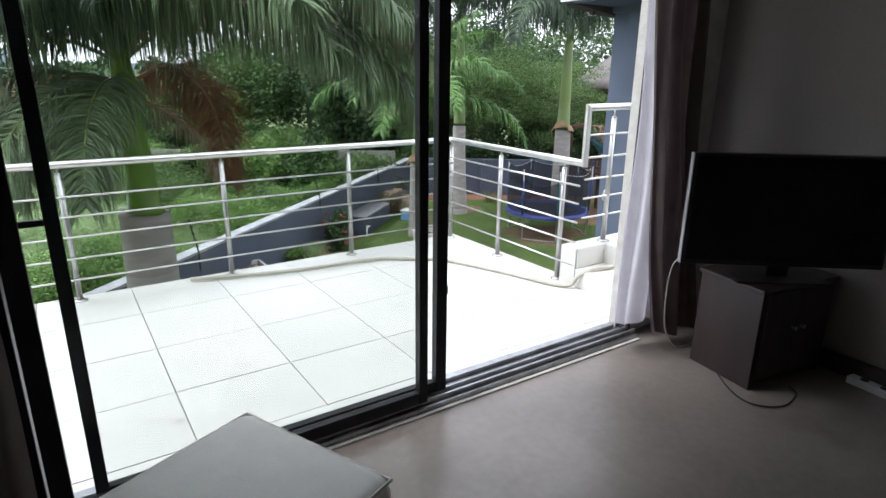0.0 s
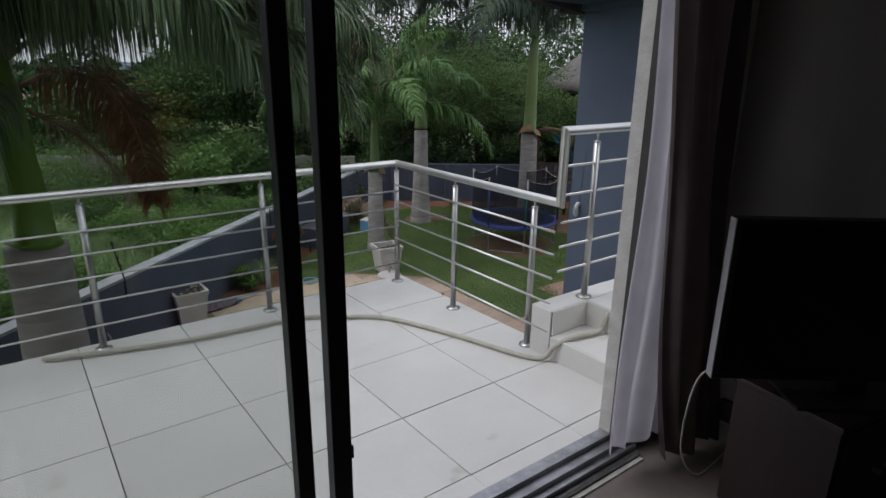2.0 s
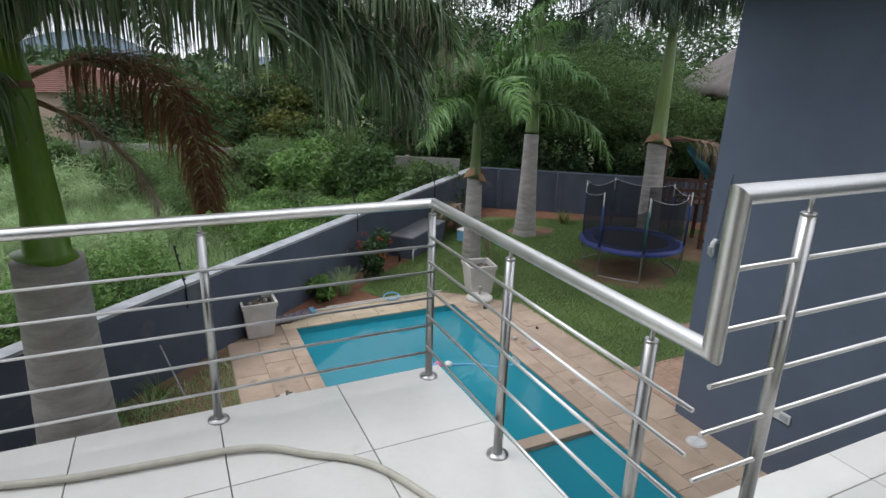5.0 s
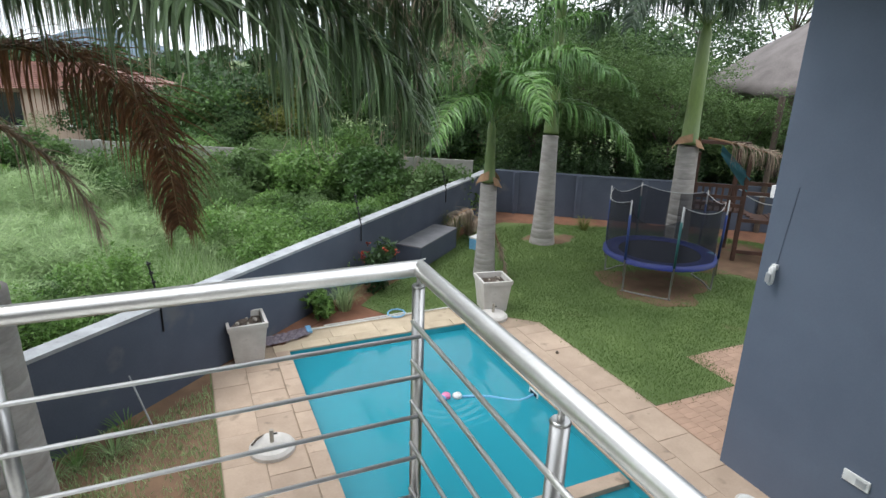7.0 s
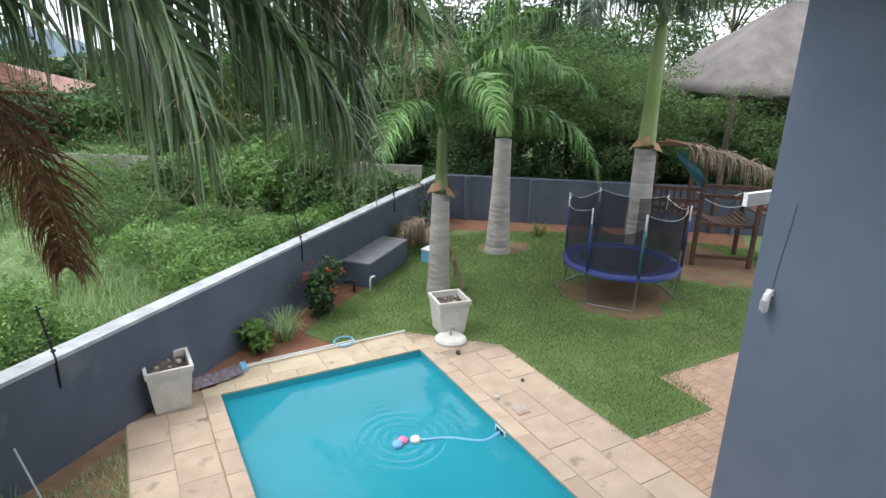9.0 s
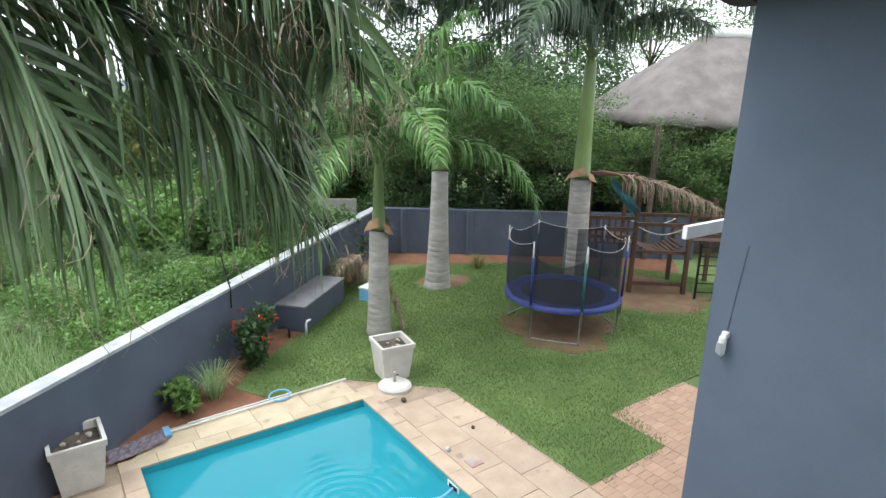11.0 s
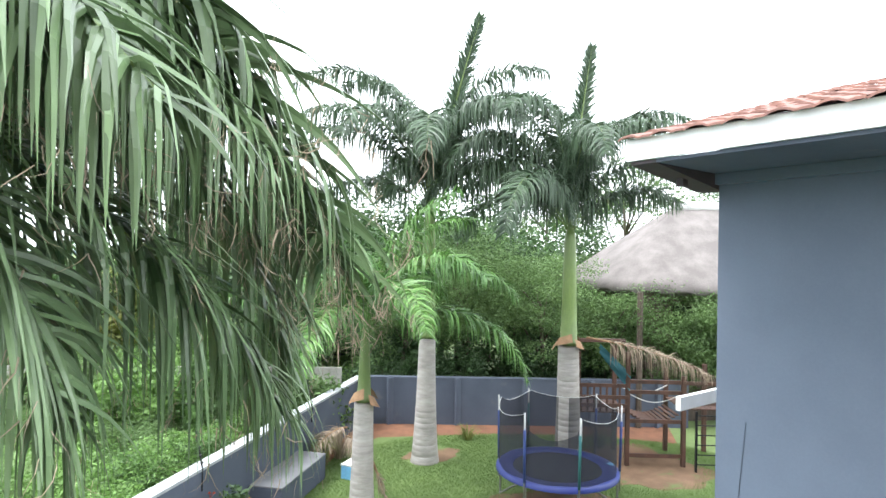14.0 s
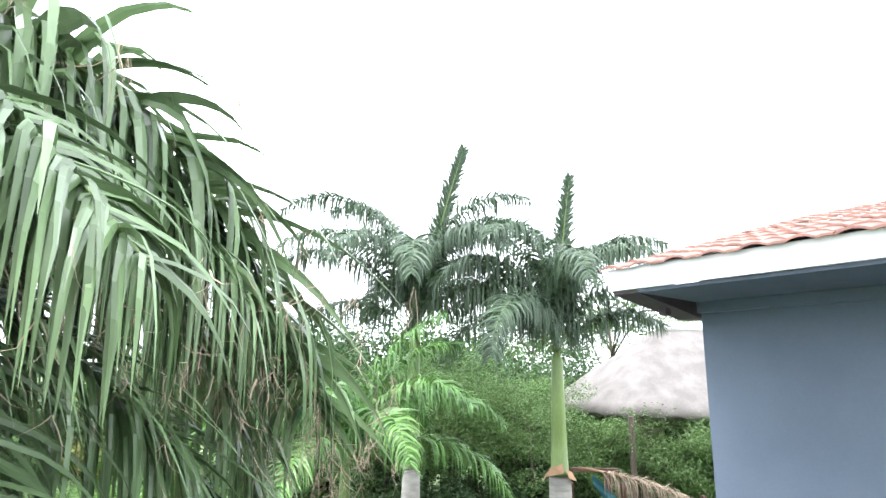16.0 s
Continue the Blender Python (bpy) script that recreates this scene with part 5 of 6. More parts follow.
frond(palm0, b0, -40, 46, 4.5, 104, M_PALM, 41, 1.08, 0.034, 210, hang=1.05, segs=7, dry=0.3,
      spine=[(-0.03, 0, 4.75), (0.4, -0.45, 5.35), (0.9, -0.95, 5.7), (1.45, -1.35, 5.7), (1.9, -1.6, 5.4), (2.2, -1.75, 4.95), (2.35, -1.8, 4.5)])
frond(palm0, b0, -48, 46, 4.5, 104, M_PALM, 42, 1.08, 0.034, 210, hang=1.05, segs=7, dry=0.3,
      spine=[(-0.03, 0, 4.75), (0.35, -0.5, 5.4), (0.75, -1.05, 5.75), (1.2, -1.55, 5.7), (1.55, -1.95, 5.35), (1.75, -2.2, 4.9)])
for az, el, ln, dr, sd in ((-30, 66, 4.2, 120, 12), (-43, 62, 4.1, 112, 33), (-57, 66, 4.0, 110, 14), (-72, 62, 4.0, 112, 34), (-88, 66, 3.8, 112, 35), (6, 62, 4.2, 124, 13), (24, 68, 4.0, 112, 36)):
    frond(palm0, b0, az, el, ln, dr, M_PALM, sd, 1.1, 0.033, 220, hang=1.08, curve=1.1, segs=6, dry=0.2)
for az, el, ln, dr, sd in ((-108, 66, 4.0, 120, 16), (68, 62, 4.0, 130, 17), (110, 58, 4.0, 132, 18), (150, 62, 4.0, 140, 19), (-168, 56, 4.0, 140, 20), (-135, 66, 4.0, 130, 25), (178, 34, 3.2, 120, 28), (-60, 82, 3.9, 80, 21)):
    frond(palm0, b0, az, el, ln, dr, M_PALM, sd, 0.95, 0.036, 110, hang=1.05, curve=1.15, segs=6, dry=0.12)
# inner fronds in the darker copy, which shades the heart of the crown by colour
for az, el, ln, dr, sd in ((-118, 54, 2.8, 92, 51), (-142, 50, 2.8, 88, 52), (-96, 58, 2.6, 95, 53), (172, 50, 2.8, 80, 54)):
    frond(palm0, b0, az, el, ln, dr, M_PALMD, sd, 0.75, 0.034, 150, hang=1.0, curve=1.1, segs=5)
for az, el, ln, dr, sd in ((186, 24, 3.2, 106, 55), (-140, 14, 2.8, 100, 56), (164, 6, 2.5, 84, 57), (-112, 20, 2.4, 104, 58), (205, -6, 2.0, 74, 59)):
    frond(palm0, (0, 0, 4.5), az, el, ln, dr, M_PALM, sd, 0.8, 0.03, 130, hang=1.05, curve=1.0, segs=5, dry=0.2)
frond(palm0, (0, 0, 4.4), 8, -24, 1.6, 60, M_STRAW, 60, 0.5, 0.014, 70, stem=M_SHEATH, hang=1.0, label="old frond hanging along the shaft")
frond(palm0, (0, 0, 4.5), 50, 34, 3.75, 125, M_DEAD, 22, 0.95, 0.022, 250, stem=M_SHEATH, hang=1.0, segs=6, spine=[(0, 0, 4.5), (0.4, 0.45, 4.72), (0.85, 1.0, 4.7), (1.2, 1.42, 4.4), (1.42, 1.68, 3.9), (1.5, 1.79, 3.35), (1.52, 1.82, 2.85)], label="dead brown frond hanging down")
frond(palm0, (0, 0, 4.5), 150, 15, 2.6, 110, M_DEAD, 23, 0.6, 0.014, 70, stem=M_SHEATH, hang=0.95, label="dead brown frond hanging down")


def small_palm(at, h_trunk, r0, r1, h_shaft, rs, fronds, label, material, lean=(0, 0), seed=0, ll=0.45, lw=0.024, n=46, spear=0.0, sheath=False, hang=0.7, top_label="green crownshaft"):
    p = thing("royal_palm", (*at, G), label, "palm", "royal palms")
    palm_trunk(p, h_trunk, r0, r1, lean=lean, seed=seed)
    lx, ly = lean
    z = h_trunk - 0.05
    part("crownshaft", tube(bmesh.new(), [(lx, ly, z), (lx, ly, z + 0.06), (lx, ly, z + h_shaft * 0.4), (lx, ly, z + h_shaft), (lx, ly, z + h_shaft + 0.25)], [r1 * 1.02, rs * 1.3, rs * 1.1, rs * 0.85, rs * 0.4], 16), M_SHAFT, p, top_label, smooth=True)
    if sheath:
        for k in range(4):
            a = k * 1.6 + seed
            bm = bmesh.new()
            g = [[bm.verts.new((lx + (r1 * 1.12 + 0.05 * j) * math.cos(a + (i - 2) * 0.3), ly + (r1 * 1.12 + 0.05 * j) * math.sin(a + (i - 2) * 0.3), z + 0.16 - 0.09 * j + 0.03 * i * (1 if k % 2 else -1))) for j in range(3)] for i in range(5)]
            for i in range(4):
                for j in range(2):
                    bm.faces.new((g[i][j], g[i + 1][j], g[i + 1][j + 1], g[i][j + 1]))
            part("dry_sheath", bm, M_SHEATH, p, "curled dry leaf sheath", smooth=True)
    zb = z + h_shaft + 0.1
    for i, (az, el, ln, dr, cu) in enumerate(fronds):
        frond(p, (lx, ly, zb), az, el + (12 if spear else 0), ln * (1.06 if spear else 1), dr * (1.14 if spear else 1), material, seed * 100 + i, ll, lw, n, hang=hang, thick=0.02, curve=cu)
    if spear:
        frond(p, (lx, ly, zb), -40, 79 if seed == 4 else 87, spear, 6, M_PALMD, seed * 100 + 50, 0.56, 0.042, 260, hang=0.08, thick=0.05, fold=0.62, turn=75, label="unopened upright spear leaf")
    return p


small_palm((9.77, 15.5), 2.25, 0.25, 0.185, 1.15, 0.105,
           [(-37, 66, 3.7, 125, 1.4), (-37, 34, 3.8, 112, 1.3), (-50, 82, 3.5, 66, 1.6), (143, 76, 3.6, 88, 1.6), (150, 54, 3.5, 120, 1.4), (-100, 58, 3.4, 122, 1.4), (-127, 72, 3.2, 115, 1.5), (100, 70, 3.4, 110, 1.5), (205, 60, 3.4, 120, 1.4), (20, 62, 3.4, 122, 1.4), (-70, 70, 3.5, 118, 1.5), (170, 80, 3.5, 80, 1.6), (-20, 78, 3.5, 84, 1.6), (-140, 44, 3.2, 112, 1.3)],
           "slender royal palm with light green arching fronds on the lawn", M_PALML, seed=2, ll=0.74, lw=0.048, n=88, sheath=True, hang=0.8)
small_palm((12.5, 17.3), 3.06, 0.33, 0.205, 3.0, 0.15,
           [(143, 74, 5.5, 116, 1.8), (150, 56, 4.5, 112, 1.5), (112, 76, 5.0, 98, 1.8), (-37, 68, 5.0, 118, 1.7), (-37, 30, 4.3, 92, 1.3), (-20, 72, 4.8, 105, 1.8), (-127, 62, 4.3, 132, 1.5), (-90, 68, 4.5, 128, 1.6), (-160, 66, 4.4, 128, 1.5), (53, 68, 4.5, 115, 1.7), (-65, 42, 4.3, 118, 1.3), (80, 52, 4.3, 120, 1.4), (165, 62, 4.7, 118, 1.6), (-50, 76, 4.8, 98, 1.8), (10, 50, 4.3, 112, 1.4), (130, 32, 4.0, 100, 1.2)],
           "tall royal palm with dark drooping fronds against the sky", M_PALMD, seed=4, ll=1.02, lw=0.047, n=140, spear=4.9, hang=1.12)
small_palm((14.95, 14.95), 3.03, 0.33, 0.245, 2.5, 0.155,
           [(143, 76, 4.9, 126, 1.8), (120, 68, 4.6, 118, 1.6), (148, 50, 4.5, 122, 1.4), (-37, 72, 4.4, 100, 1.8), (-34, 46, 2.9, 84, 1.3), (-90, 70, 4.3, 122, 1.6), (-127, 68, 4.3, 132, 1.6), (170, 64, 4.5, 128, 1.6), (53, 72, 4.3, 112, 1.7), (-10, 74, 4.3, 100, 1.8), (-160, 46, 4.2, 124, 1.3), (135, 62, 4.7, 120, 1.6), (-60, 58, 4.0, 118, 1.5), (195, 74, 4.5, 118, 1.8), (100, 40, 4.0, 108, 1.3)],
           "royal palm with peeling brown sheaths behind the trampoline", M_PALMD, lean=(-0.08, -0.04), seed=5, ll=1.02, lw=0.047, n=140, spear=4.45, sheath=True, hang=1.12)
# dead fronds
hang1 = thing("fallen_frond", (15.1, 14.8, G + 3.15), "dead straw-coloured frond hanging over the play tower", "palm frond")
frond(hang1, (0.1, -0.15, 0.0), -40, -8, 3.0, 18, M_STRAW, 61, 0.75, 0.022, 110, stem=M_SHEATH, hang=1.0)
hang2 = thing("fallen_frond", (10.12, 15.42, G + 0.05), "dry curled palm leaf leaning on the trunk", "palm frond")
frond(hang2, (-0.12, 0.1, 0.95), -37, -66, 1.05, 14, M_STRAW, 62, 0.34, 0.035, 46, stem=M_SHEATH, hang=1.0)
hang3 = thing("fallen_frond", (10.55, 18.1, G + 0.05), "pile of dry palm leaves by the garden wall", "palm frond")
frond(hang3, (0.4, 0.3, 0.75), 200, 10, 1.1, 60, M_STRAW, 63, 0.5, 0.03, 60, stem=M_SHEATH, hang=1.0)
frond(hang3, (0.3, 0.1, 0.6), -90, 12, 1.0, 70, M_STRAW, 64, 0.5, 0.03, 50, stem=M_SHEATH, hang=1.0)
cool = thing("cool_box", (10.55, 17.35, G + 0.02), "pale blue plastic crate by the palm leaves", "crate", rz=30)
part("body", block(-0.22, 0.22, -0.15, 0.15, 0.0, 0.3, 0.02), M_BLUEP, cool)
part("lid", block(-0.23, 0.23, -0.16, 0.16, 0.3, 0.34, 0.012), M_PIPE, cool)

# ---- plants in the beds ----


def bush(at, radii, material, label, seed, lobes=14, per=110, leaf=0.09, aspect=0.5, group=""):
    rng = np.random.default_rng(seed)
    t = thing("bush", at, label, "bush", group)
    for k in range(5):
        a = rng.uniform(0, 6.28)
        part("stem", tube(bmesh.new(), [(0, 0, -0.03), (math.cos(a) * radii[0] * 0.3, math.sin(a) * radii[1] * 0.3, radii[2] * 0.7), (math.cos(a) * radii[0] * 0.6, math.sin(a) * radii[1] * 0.6, radii[2] * 1.4)], [0.014, 0.01, 0.004], 6), M_BARK, t)
    pts = lumps(rng, (0, 0, radii[2]), radii, lobes, per)
    v, f = leaf_mesh(pts[pts[:, 2] > 0.02], rng, leaf, aspect)
    soup("leaves", v, f, material, t)
    return t, rng


t, rng = bush((7.2, 15.35, G), (0.38, 0.38, 0.55), M_LEAFD, "dark green shrub with red and orange flowers by the wall", 71, 16, 120, 0.11)
for k in range(9):
    a = rng.uniform(0, 6.28)
    c_ = (math.cos(a) * 0.36, math.sin(a) * 0.36, rng.uniform(0.55, 1.15))
    v, f = leaf_mesh(np.array(c_) + rng.normal(size=(12, 3)) * 0.03, rng, 0.055, 0.5)
    tagged(soup("flower", v, f, M_RED, t), kind="stuff")
bush((5.7, 14.35, G), (0.33, 0.33, 0.3), M_LEAFB, "bright green leafy plant in the bed", 72, 12, 110, 0.12)


def tuft(at, r, h, n, material, label, seed, category="grass tuft", w=0.014):
    rng = np.random.default_rng(seed)
    vs_, fs_ = [], []
    for k in range(n):
        a = rng.uniform(0, 6.28)
        o_ = np.array((math.cos(a), math.sin(a), 0)) * rng.uniform(0, 0.3) * r
        d_ = np.array((math.cos(a), math.sin(a), 0))
        s_ = np.array((-math.sin(a), math.cos(a), 0)) * w / 2
        hh, rr_ = h * rng.uniform(0.6, 1.1), r * rng.uniform(0.5, 1.1)
        b_ = len(vs_)
        for u, z in ((0, 0), (0.35, 0.7), (0.7, 0.98), (1.0, 0.8)):
            q_ = o_ + d_ * rr_ * u + np.array((0, 0, hh * z))
            vs_ += [q_ - s_ * (1 - u * 0.85), q_ + s_ * (1 - u * 0.85)]
        fs_ += [(b_ + 2 * m_, b_ + 2 * m_ + 1, b_ + 2 * m_ + 3, b_ + 2 * m_ + 2) for m_ in range(3)]
    ob = soup("grass_tuft", vs_, fs_, material)
    ob.location = at
    return tagged(ob, label, category)


tuft((6.25, 14.6, G), 0.4, 0.55, 160, M_TALL, "pale variegated grassy plant in the bed", 73)
tuft((10.9, 18.6, G), 0.5, 0.7, 120, M_STRAW, "dry straw-coloured tuft beside the pump housing", 74)
tuft((10.2, 18.2, G), 0.45, 0.8, 120, M_LEAFY, "green and dry tuft beside the pump housing", 75)
tuft((14.4, 18.0, G), 0.4, 0.4, 110, M_LEAFY, "low tuft at the foot of the back wall", 76)
tuft((16.9, 15.6, G), 0.4, 0.5, 110, M_LEAF, "green tuft at the foot of the back wall", 77)


def blades(name, pts, rng, h, w, material, label, category):
    n = len(pts)
    a = rng.uniform(0, 6.28, n)
    hh = h * rng.uniform(0.5, 1.3, n)
    s = np.stack((np.cos(a), np.sin(a), np.zeros(n)), 1) * (w / 2)
    lean = rng.normal(size=(n, 3)) * 0.35
    lean[:, 2] = 1
    v = np.empty((n, 3, 3))
    v[:, 0], v[:, 1], v[:, 2] = pts - s, pts + s, pts + lean * hh[:, None]
    return tagged(soup(name, v.reshape(-1, 3), np.arange(n * 3).reshape(n, 3), material), label, category, kind="stuff")


def inside(poly, p):
    x, y = p[:, 0], p[:, 1]
    ok = np.zeros(len(p), bool)
    for i in range(len(poly)):
        (xa, ya), (xb, yb) = poly[i], poly[i - 1]
        if ya != yb:
            ok ^= ((ya > y) != (yb > y)) & (x < (xb - xa) * (y - ya) / (yb - ya) + xa)
    return ok


rng = np.random.default_rng(90)
p = np.stack((rng.uniform(6.8, 19, 300000), rng.uniform(9.7, 19, 300000), np.full(300000, G + 0.018)), 1)
p = p[inside(LAWN, p)]
bare = ((p[:, 0] - 13.1) / 1.5) ** 2 + ((p[:, 1] - 13.6) / 1.3) ** 2 < rng.uniform(0.15, 1.2, len(p))
bare |= ((p[:, 0] - 12.85) / 0.8) ** 2 + ((p[:, 1] - 17.5) / 0.6) ** 2 < 1
bare |= ((p[:, 0] - 16.6) / 1.6) ** 2 + ((p[:, 1] - 14.2) / 1.7) ** 2 < rng.uniform(0.6, 1.15, len(p))
p = p[~bare]
p[:, :2] += rng.normal(size=(len(p), 2)) * 0.07
blades("lawn_grass", p, rng, 0.04, 0.01, M_BLADE, "short green lawn grass", "grass")
p = np.stack((rng.uniform(0.2, 3.7, 16000), rng.uniform(7.2, 12.9, 16000), np.full(16000, G + 0.012)), 1)
edge = (p[:, 1] - (9.35 + 0.87 * p[:, 0])) > -1.3
keep = (p[:, 1] < 9.3 + 0.88 * p[:, 0]) & (edge | (p[:, 0] > 3.3) | (rng.random(len(p)) < 0.3))
blades("bed_grass", p[keep], rng, 0.085, 0.016, M_TALL, "sparse grass on the soil beside the paving", "grass")
for k in range(20):
    q = FA + fdir * (9.0 + k * 0.35) + Vector((fdir.y, -fdir.x)) * random.uniform(0.25, 0.7)
    if q.x < 2.9:
        tuft((q.x, q.y, G), 0.35, 0.24, 60, M_LEAFB if k % 2 else M_TALL, "green grassy tuft along the garden wall", 200 + k)
stick = tagged(part("stick", bar((3.0, 11.5, G + 0.05), (2.75, 11.85, G + 0.75), 0.012, 6), M_COPE), "pale stick leaning on the garden wall", "stick")

# ---- the open plot and the distance ----
rng = np.random.default_rng(91)
n = 150000
t_ = rng.uniform(-6, 34, n)
o_ = rng.uniform(0.3, 1.0, n) ** 1.0 * rng.uniform(0.4, 26, n) + 0.45
p = np.stack((FA.x + fdir.x * (t_ + 8) - fdir.y * o_, FA.y + fdir.y * (t_ + 8) + fdir.x * o_, np.full(n, G)), 1)
hgt = 0.55
blades("plot_grass", p, rng, hgt, 0.02, M_TALL, "tall pale grass of the overgrown plot", "grass")
p2 = p[rng.random(n) < 0.5] + rng.normal(size=(1, 3)) * 0.2
p2[:, 2] = G
blades("plot_weeds", p2, rng, 0.4, 0.045, M_LEAFB, "fresh green weeds of the overgrown plot", "grass")
rr = random.Random(12)
for k in range(110):
    along, off = rr.uniform(6, 34), rr.uniform(0.9, 6.0) if k < 60 else rr.uniform(5, 20)
    q = FA + fdir * along + Vector((-fdir.y, fdir.x)) * off
    s = rr.uniform(0.6, 1.25) * (1.0 if k < 60 else 1.5)
    if off > 3.6 and along < 18 and k % 5:
        bush((q.x, q.y, G), (1.2 * s, 1.2 * s, 0.5 * s), M_TALL, "soft dome of fine pale grass on the overgrown plot", 300 + k, 26, 210, 0.3, 0.055, "bushes on the open plot")
    elif off > 3.2 and k % 2:
        bush((q.x, q.y, G), (1.15 * s, 1.15 * s, 0.75 * s), M_FEATH, "feathery green thorn bush on the overgrown plot", 300 + k, 30, 230, 0.14, 0.14, "bushes on the open plot")
    else:
        m_ = rr.choice((M_LEAFB, M_LEAFB, M_LEAF))
        bush((q.x, q.y, G), (0.95 * s, 0.95 * s, 0.6 * s), m_, "rounded green weed bush on the overgrown plot", 300 + k, 26, 190, 0.085 if k < 60 else 0.13, 0.4, "bushes on the open plot")

# precast wall and trees behind the plot
pc = thing("precast_wall", (-18.5, 40.0, G), "weathered grey precast concrete boundary wall", "boundary wall", kind="structure", rz=-31.7)
for k in range(19):
    x = k * 1.9
    part("post", block(x - 0.07, x + 0.07, -0.07, 0.07, 0.0, 1.75, 0.01), M_PRECAST, pc)
    for j in range(5):
        part("panel", block(x + 0.07, x + 1.83, -0.03, 0.03, 0.02 + j * 0.34, 0.35 + j * 0.34, 0.01), M_PRECAST, pc)
for k in range(16):
    d_ = 1.1 + 2.1 * k
    if k in (4, 5):
        continue
    q = Vector((12.2 - 0.851 * d_ - 0.6, 21.0 + 0.525 * d_ - 1.0))
    bush((q.x, q.y, G), (1.25, 1.25, 0.9 + 0.12 * (k % 3)), (M_FEATH, M_LEAF, M_LEAFB)[k % 3], "green bush growing along the precast wall", 560 + k, 34, 280, 0.16, 0.42, "bushes along the precast wall")
SPEC = [(-14, 36, 3.4, 2.6, M_LEAF), (1.5, 33.4, 3.5, 2.4, M_LEAFD), (4.2, 33.6, 3.7, 2.4, M_LEAF), (6.3, 33.2, 4.0, 2.5, M_LEAFD), (8.2, 32.6, 4.1, 2.2, M_LEAFY), (10, 33, 6.4, 3.0, M_LEAF), (13, 32, 7.6, 3.2, M_LEAFD), (16.5, 31, 8.2, 3.3, M_LEAFD), (20, 29, 8.2, 3.4, M_LEAFD), (23, 27, 7.6, 3.4, M_LEAF), (18, 26, 7.4, 3.0, M_LEAFD), (21, 23.5, 6.6, 2.8, M_LEAFD), (26, 24, 7.0, 3.3, M_LEAFD), (14, 27, 7.0, 2.6, M_LEAFD)]
SPEC += [(15.6, 24.6, 6.2, 2.6, M_LEAFD), (19.6, 21.6, 6.1, 2.6, M_LEAFD), (12.4, 25.8, 6.0, 2.4, M_LEAFD), (17.4, 23.4, 6.8, 2.6, M_LEAFD)]
for k, (x, y, h, r, m_) in enumerate(SPEC):
    tree("tree", (x, y, G), h, (r, r, h * 0.42), "dense broadleaf tree behind the garden wall", m_, 400 + k, 40, 300, 0.19, 0.5, 0.16, group="trees behind the plot")
for k, (x, y, h, r) in enumerate(((14.6, 21.8, 5.4, 2.1), (16.6, 20.6, 5.8, 2.3), (18.4, 19.0, 5.6, 2.3), (20.0, 17.5, 4.7, 2.1), (21.2, 16.0, 4.2, 1.9), (22.3, 14.6, 4.0, 1.8), (17.5, 22.5, 6.6, 2.5), (23.6, 13.2, 3.8, 1.8))):
    tree("thorn_tree", (x, y, G), h, (r, r, h * 0.36), "feathery light green thorn tree behind the garden wall", M_FEATH, 440 + k, 64, 520, 0.095, 0.3, 0.09, flat=0.6, group="thorn trees behind the back wall")
for k in range(13):
    q = FB + bdir * (0.3 + k * 0.75) + Vector((-bdir.y, bdir.x)) * (1.1 + 0.9 * (k % 2))
    bush((q.x, q.y, G), (1.0, 1.0, 1.05 + 0.12 * (k % 3)), M_LEAFD, "dark green undergrowth behind the garden wall", 520 + k, 22, 170, 0.12, 0.45, "undergrowth behind the back wall")
for k, (x, y, h, r) in enumerate(((34, 27, 11.5, 4.5), (39, 22, 11.0, 4.2), (31, 31, 10.5, 4.0))):
    tree("thorn_tree", (x, y, G), h, (r, r, 2.6), "tall airy thorn tree behind the thatched house", M_FEATH, 460 + k, 36, 150, 0.22, 0.35, 0.16, flat=0.45, group="thorn trees behind the back wall")
for k, (x, y) in enumerate(((10.5, 30.5), (12.2, 29.8))):
    sp = thing("garden_palm", (x, y, G), "small green feather palm among the trees", "palm", "small palms")
    for i in range(9):
        frond(sp, (0, 0, 0.9), i * 40 + 10 * k, 62, 2.2, 95, M_PALML, 480 + k * 20 + i, 0.45, 0.04, 26, hang=0.6)
    part("trunk", tube(bmesh.new(), [(0, 0, -0.05), (0, 0, 0.95)], [0.13, 0.09], 10), M_BARK, sp)

# thatched house
th = thing("thatched_house", (27.3, 16.4, G), "neighbouring house with a steep grey thatched roof", "house", rz=-28)
HX, HY, EZ, RZ_ = 7.5, 4.3, 4.05, 7.05
bm = bmesh.new()
n1, n2 = 26, 10
eave = []
for k in range(88):
    a = 2 * math.pi * k / 88
    ca, sa = math.cos(a), math.sin(a)
    ex = HX * math.copysign(abs(ca) ** 0.55, ca)
    ey = HY * math.copysign(abs(sa) ** 0.55, sa)
    col_ = []
    for j in range(n2 + 1):
        v_ = j / n2
        rx = max(-3.4, min(3.4, ex * 0.5))
        w_ = 0.05 * noise.noise(Vector((ex * 1.7, ey * 1.7, v_ * 5)))
        col_.append(bm.verts.new((ex + (rx - ex) * v_, ey * (1 - v_), EZ + (RZ_ - EZ) * (v_ ** 0.92) + w_ + (0.06 * math.sin(k * 2.1) if j == 0 else 0))))
    eave.append(col_)
for k in range(88):
    a, b = eave[k], eave[(k + 1) % 88]
    for j in range(n2):
        try:
            bm.faces.new((a[j], b[j], b[j + 1], a[j + 1]))
        except ValueError:
            pass
low_ = [bm.verts.new((c_[0].co.x * 0.93, c_[0].co.y * 0.93, EZ - 0.12)) for c_ in eave]
for k in range(88):
    bm.faces.new((eave[k][0], low_[k], low_[(k + 1) % 88], eave[(k + 1) % 88][0]))
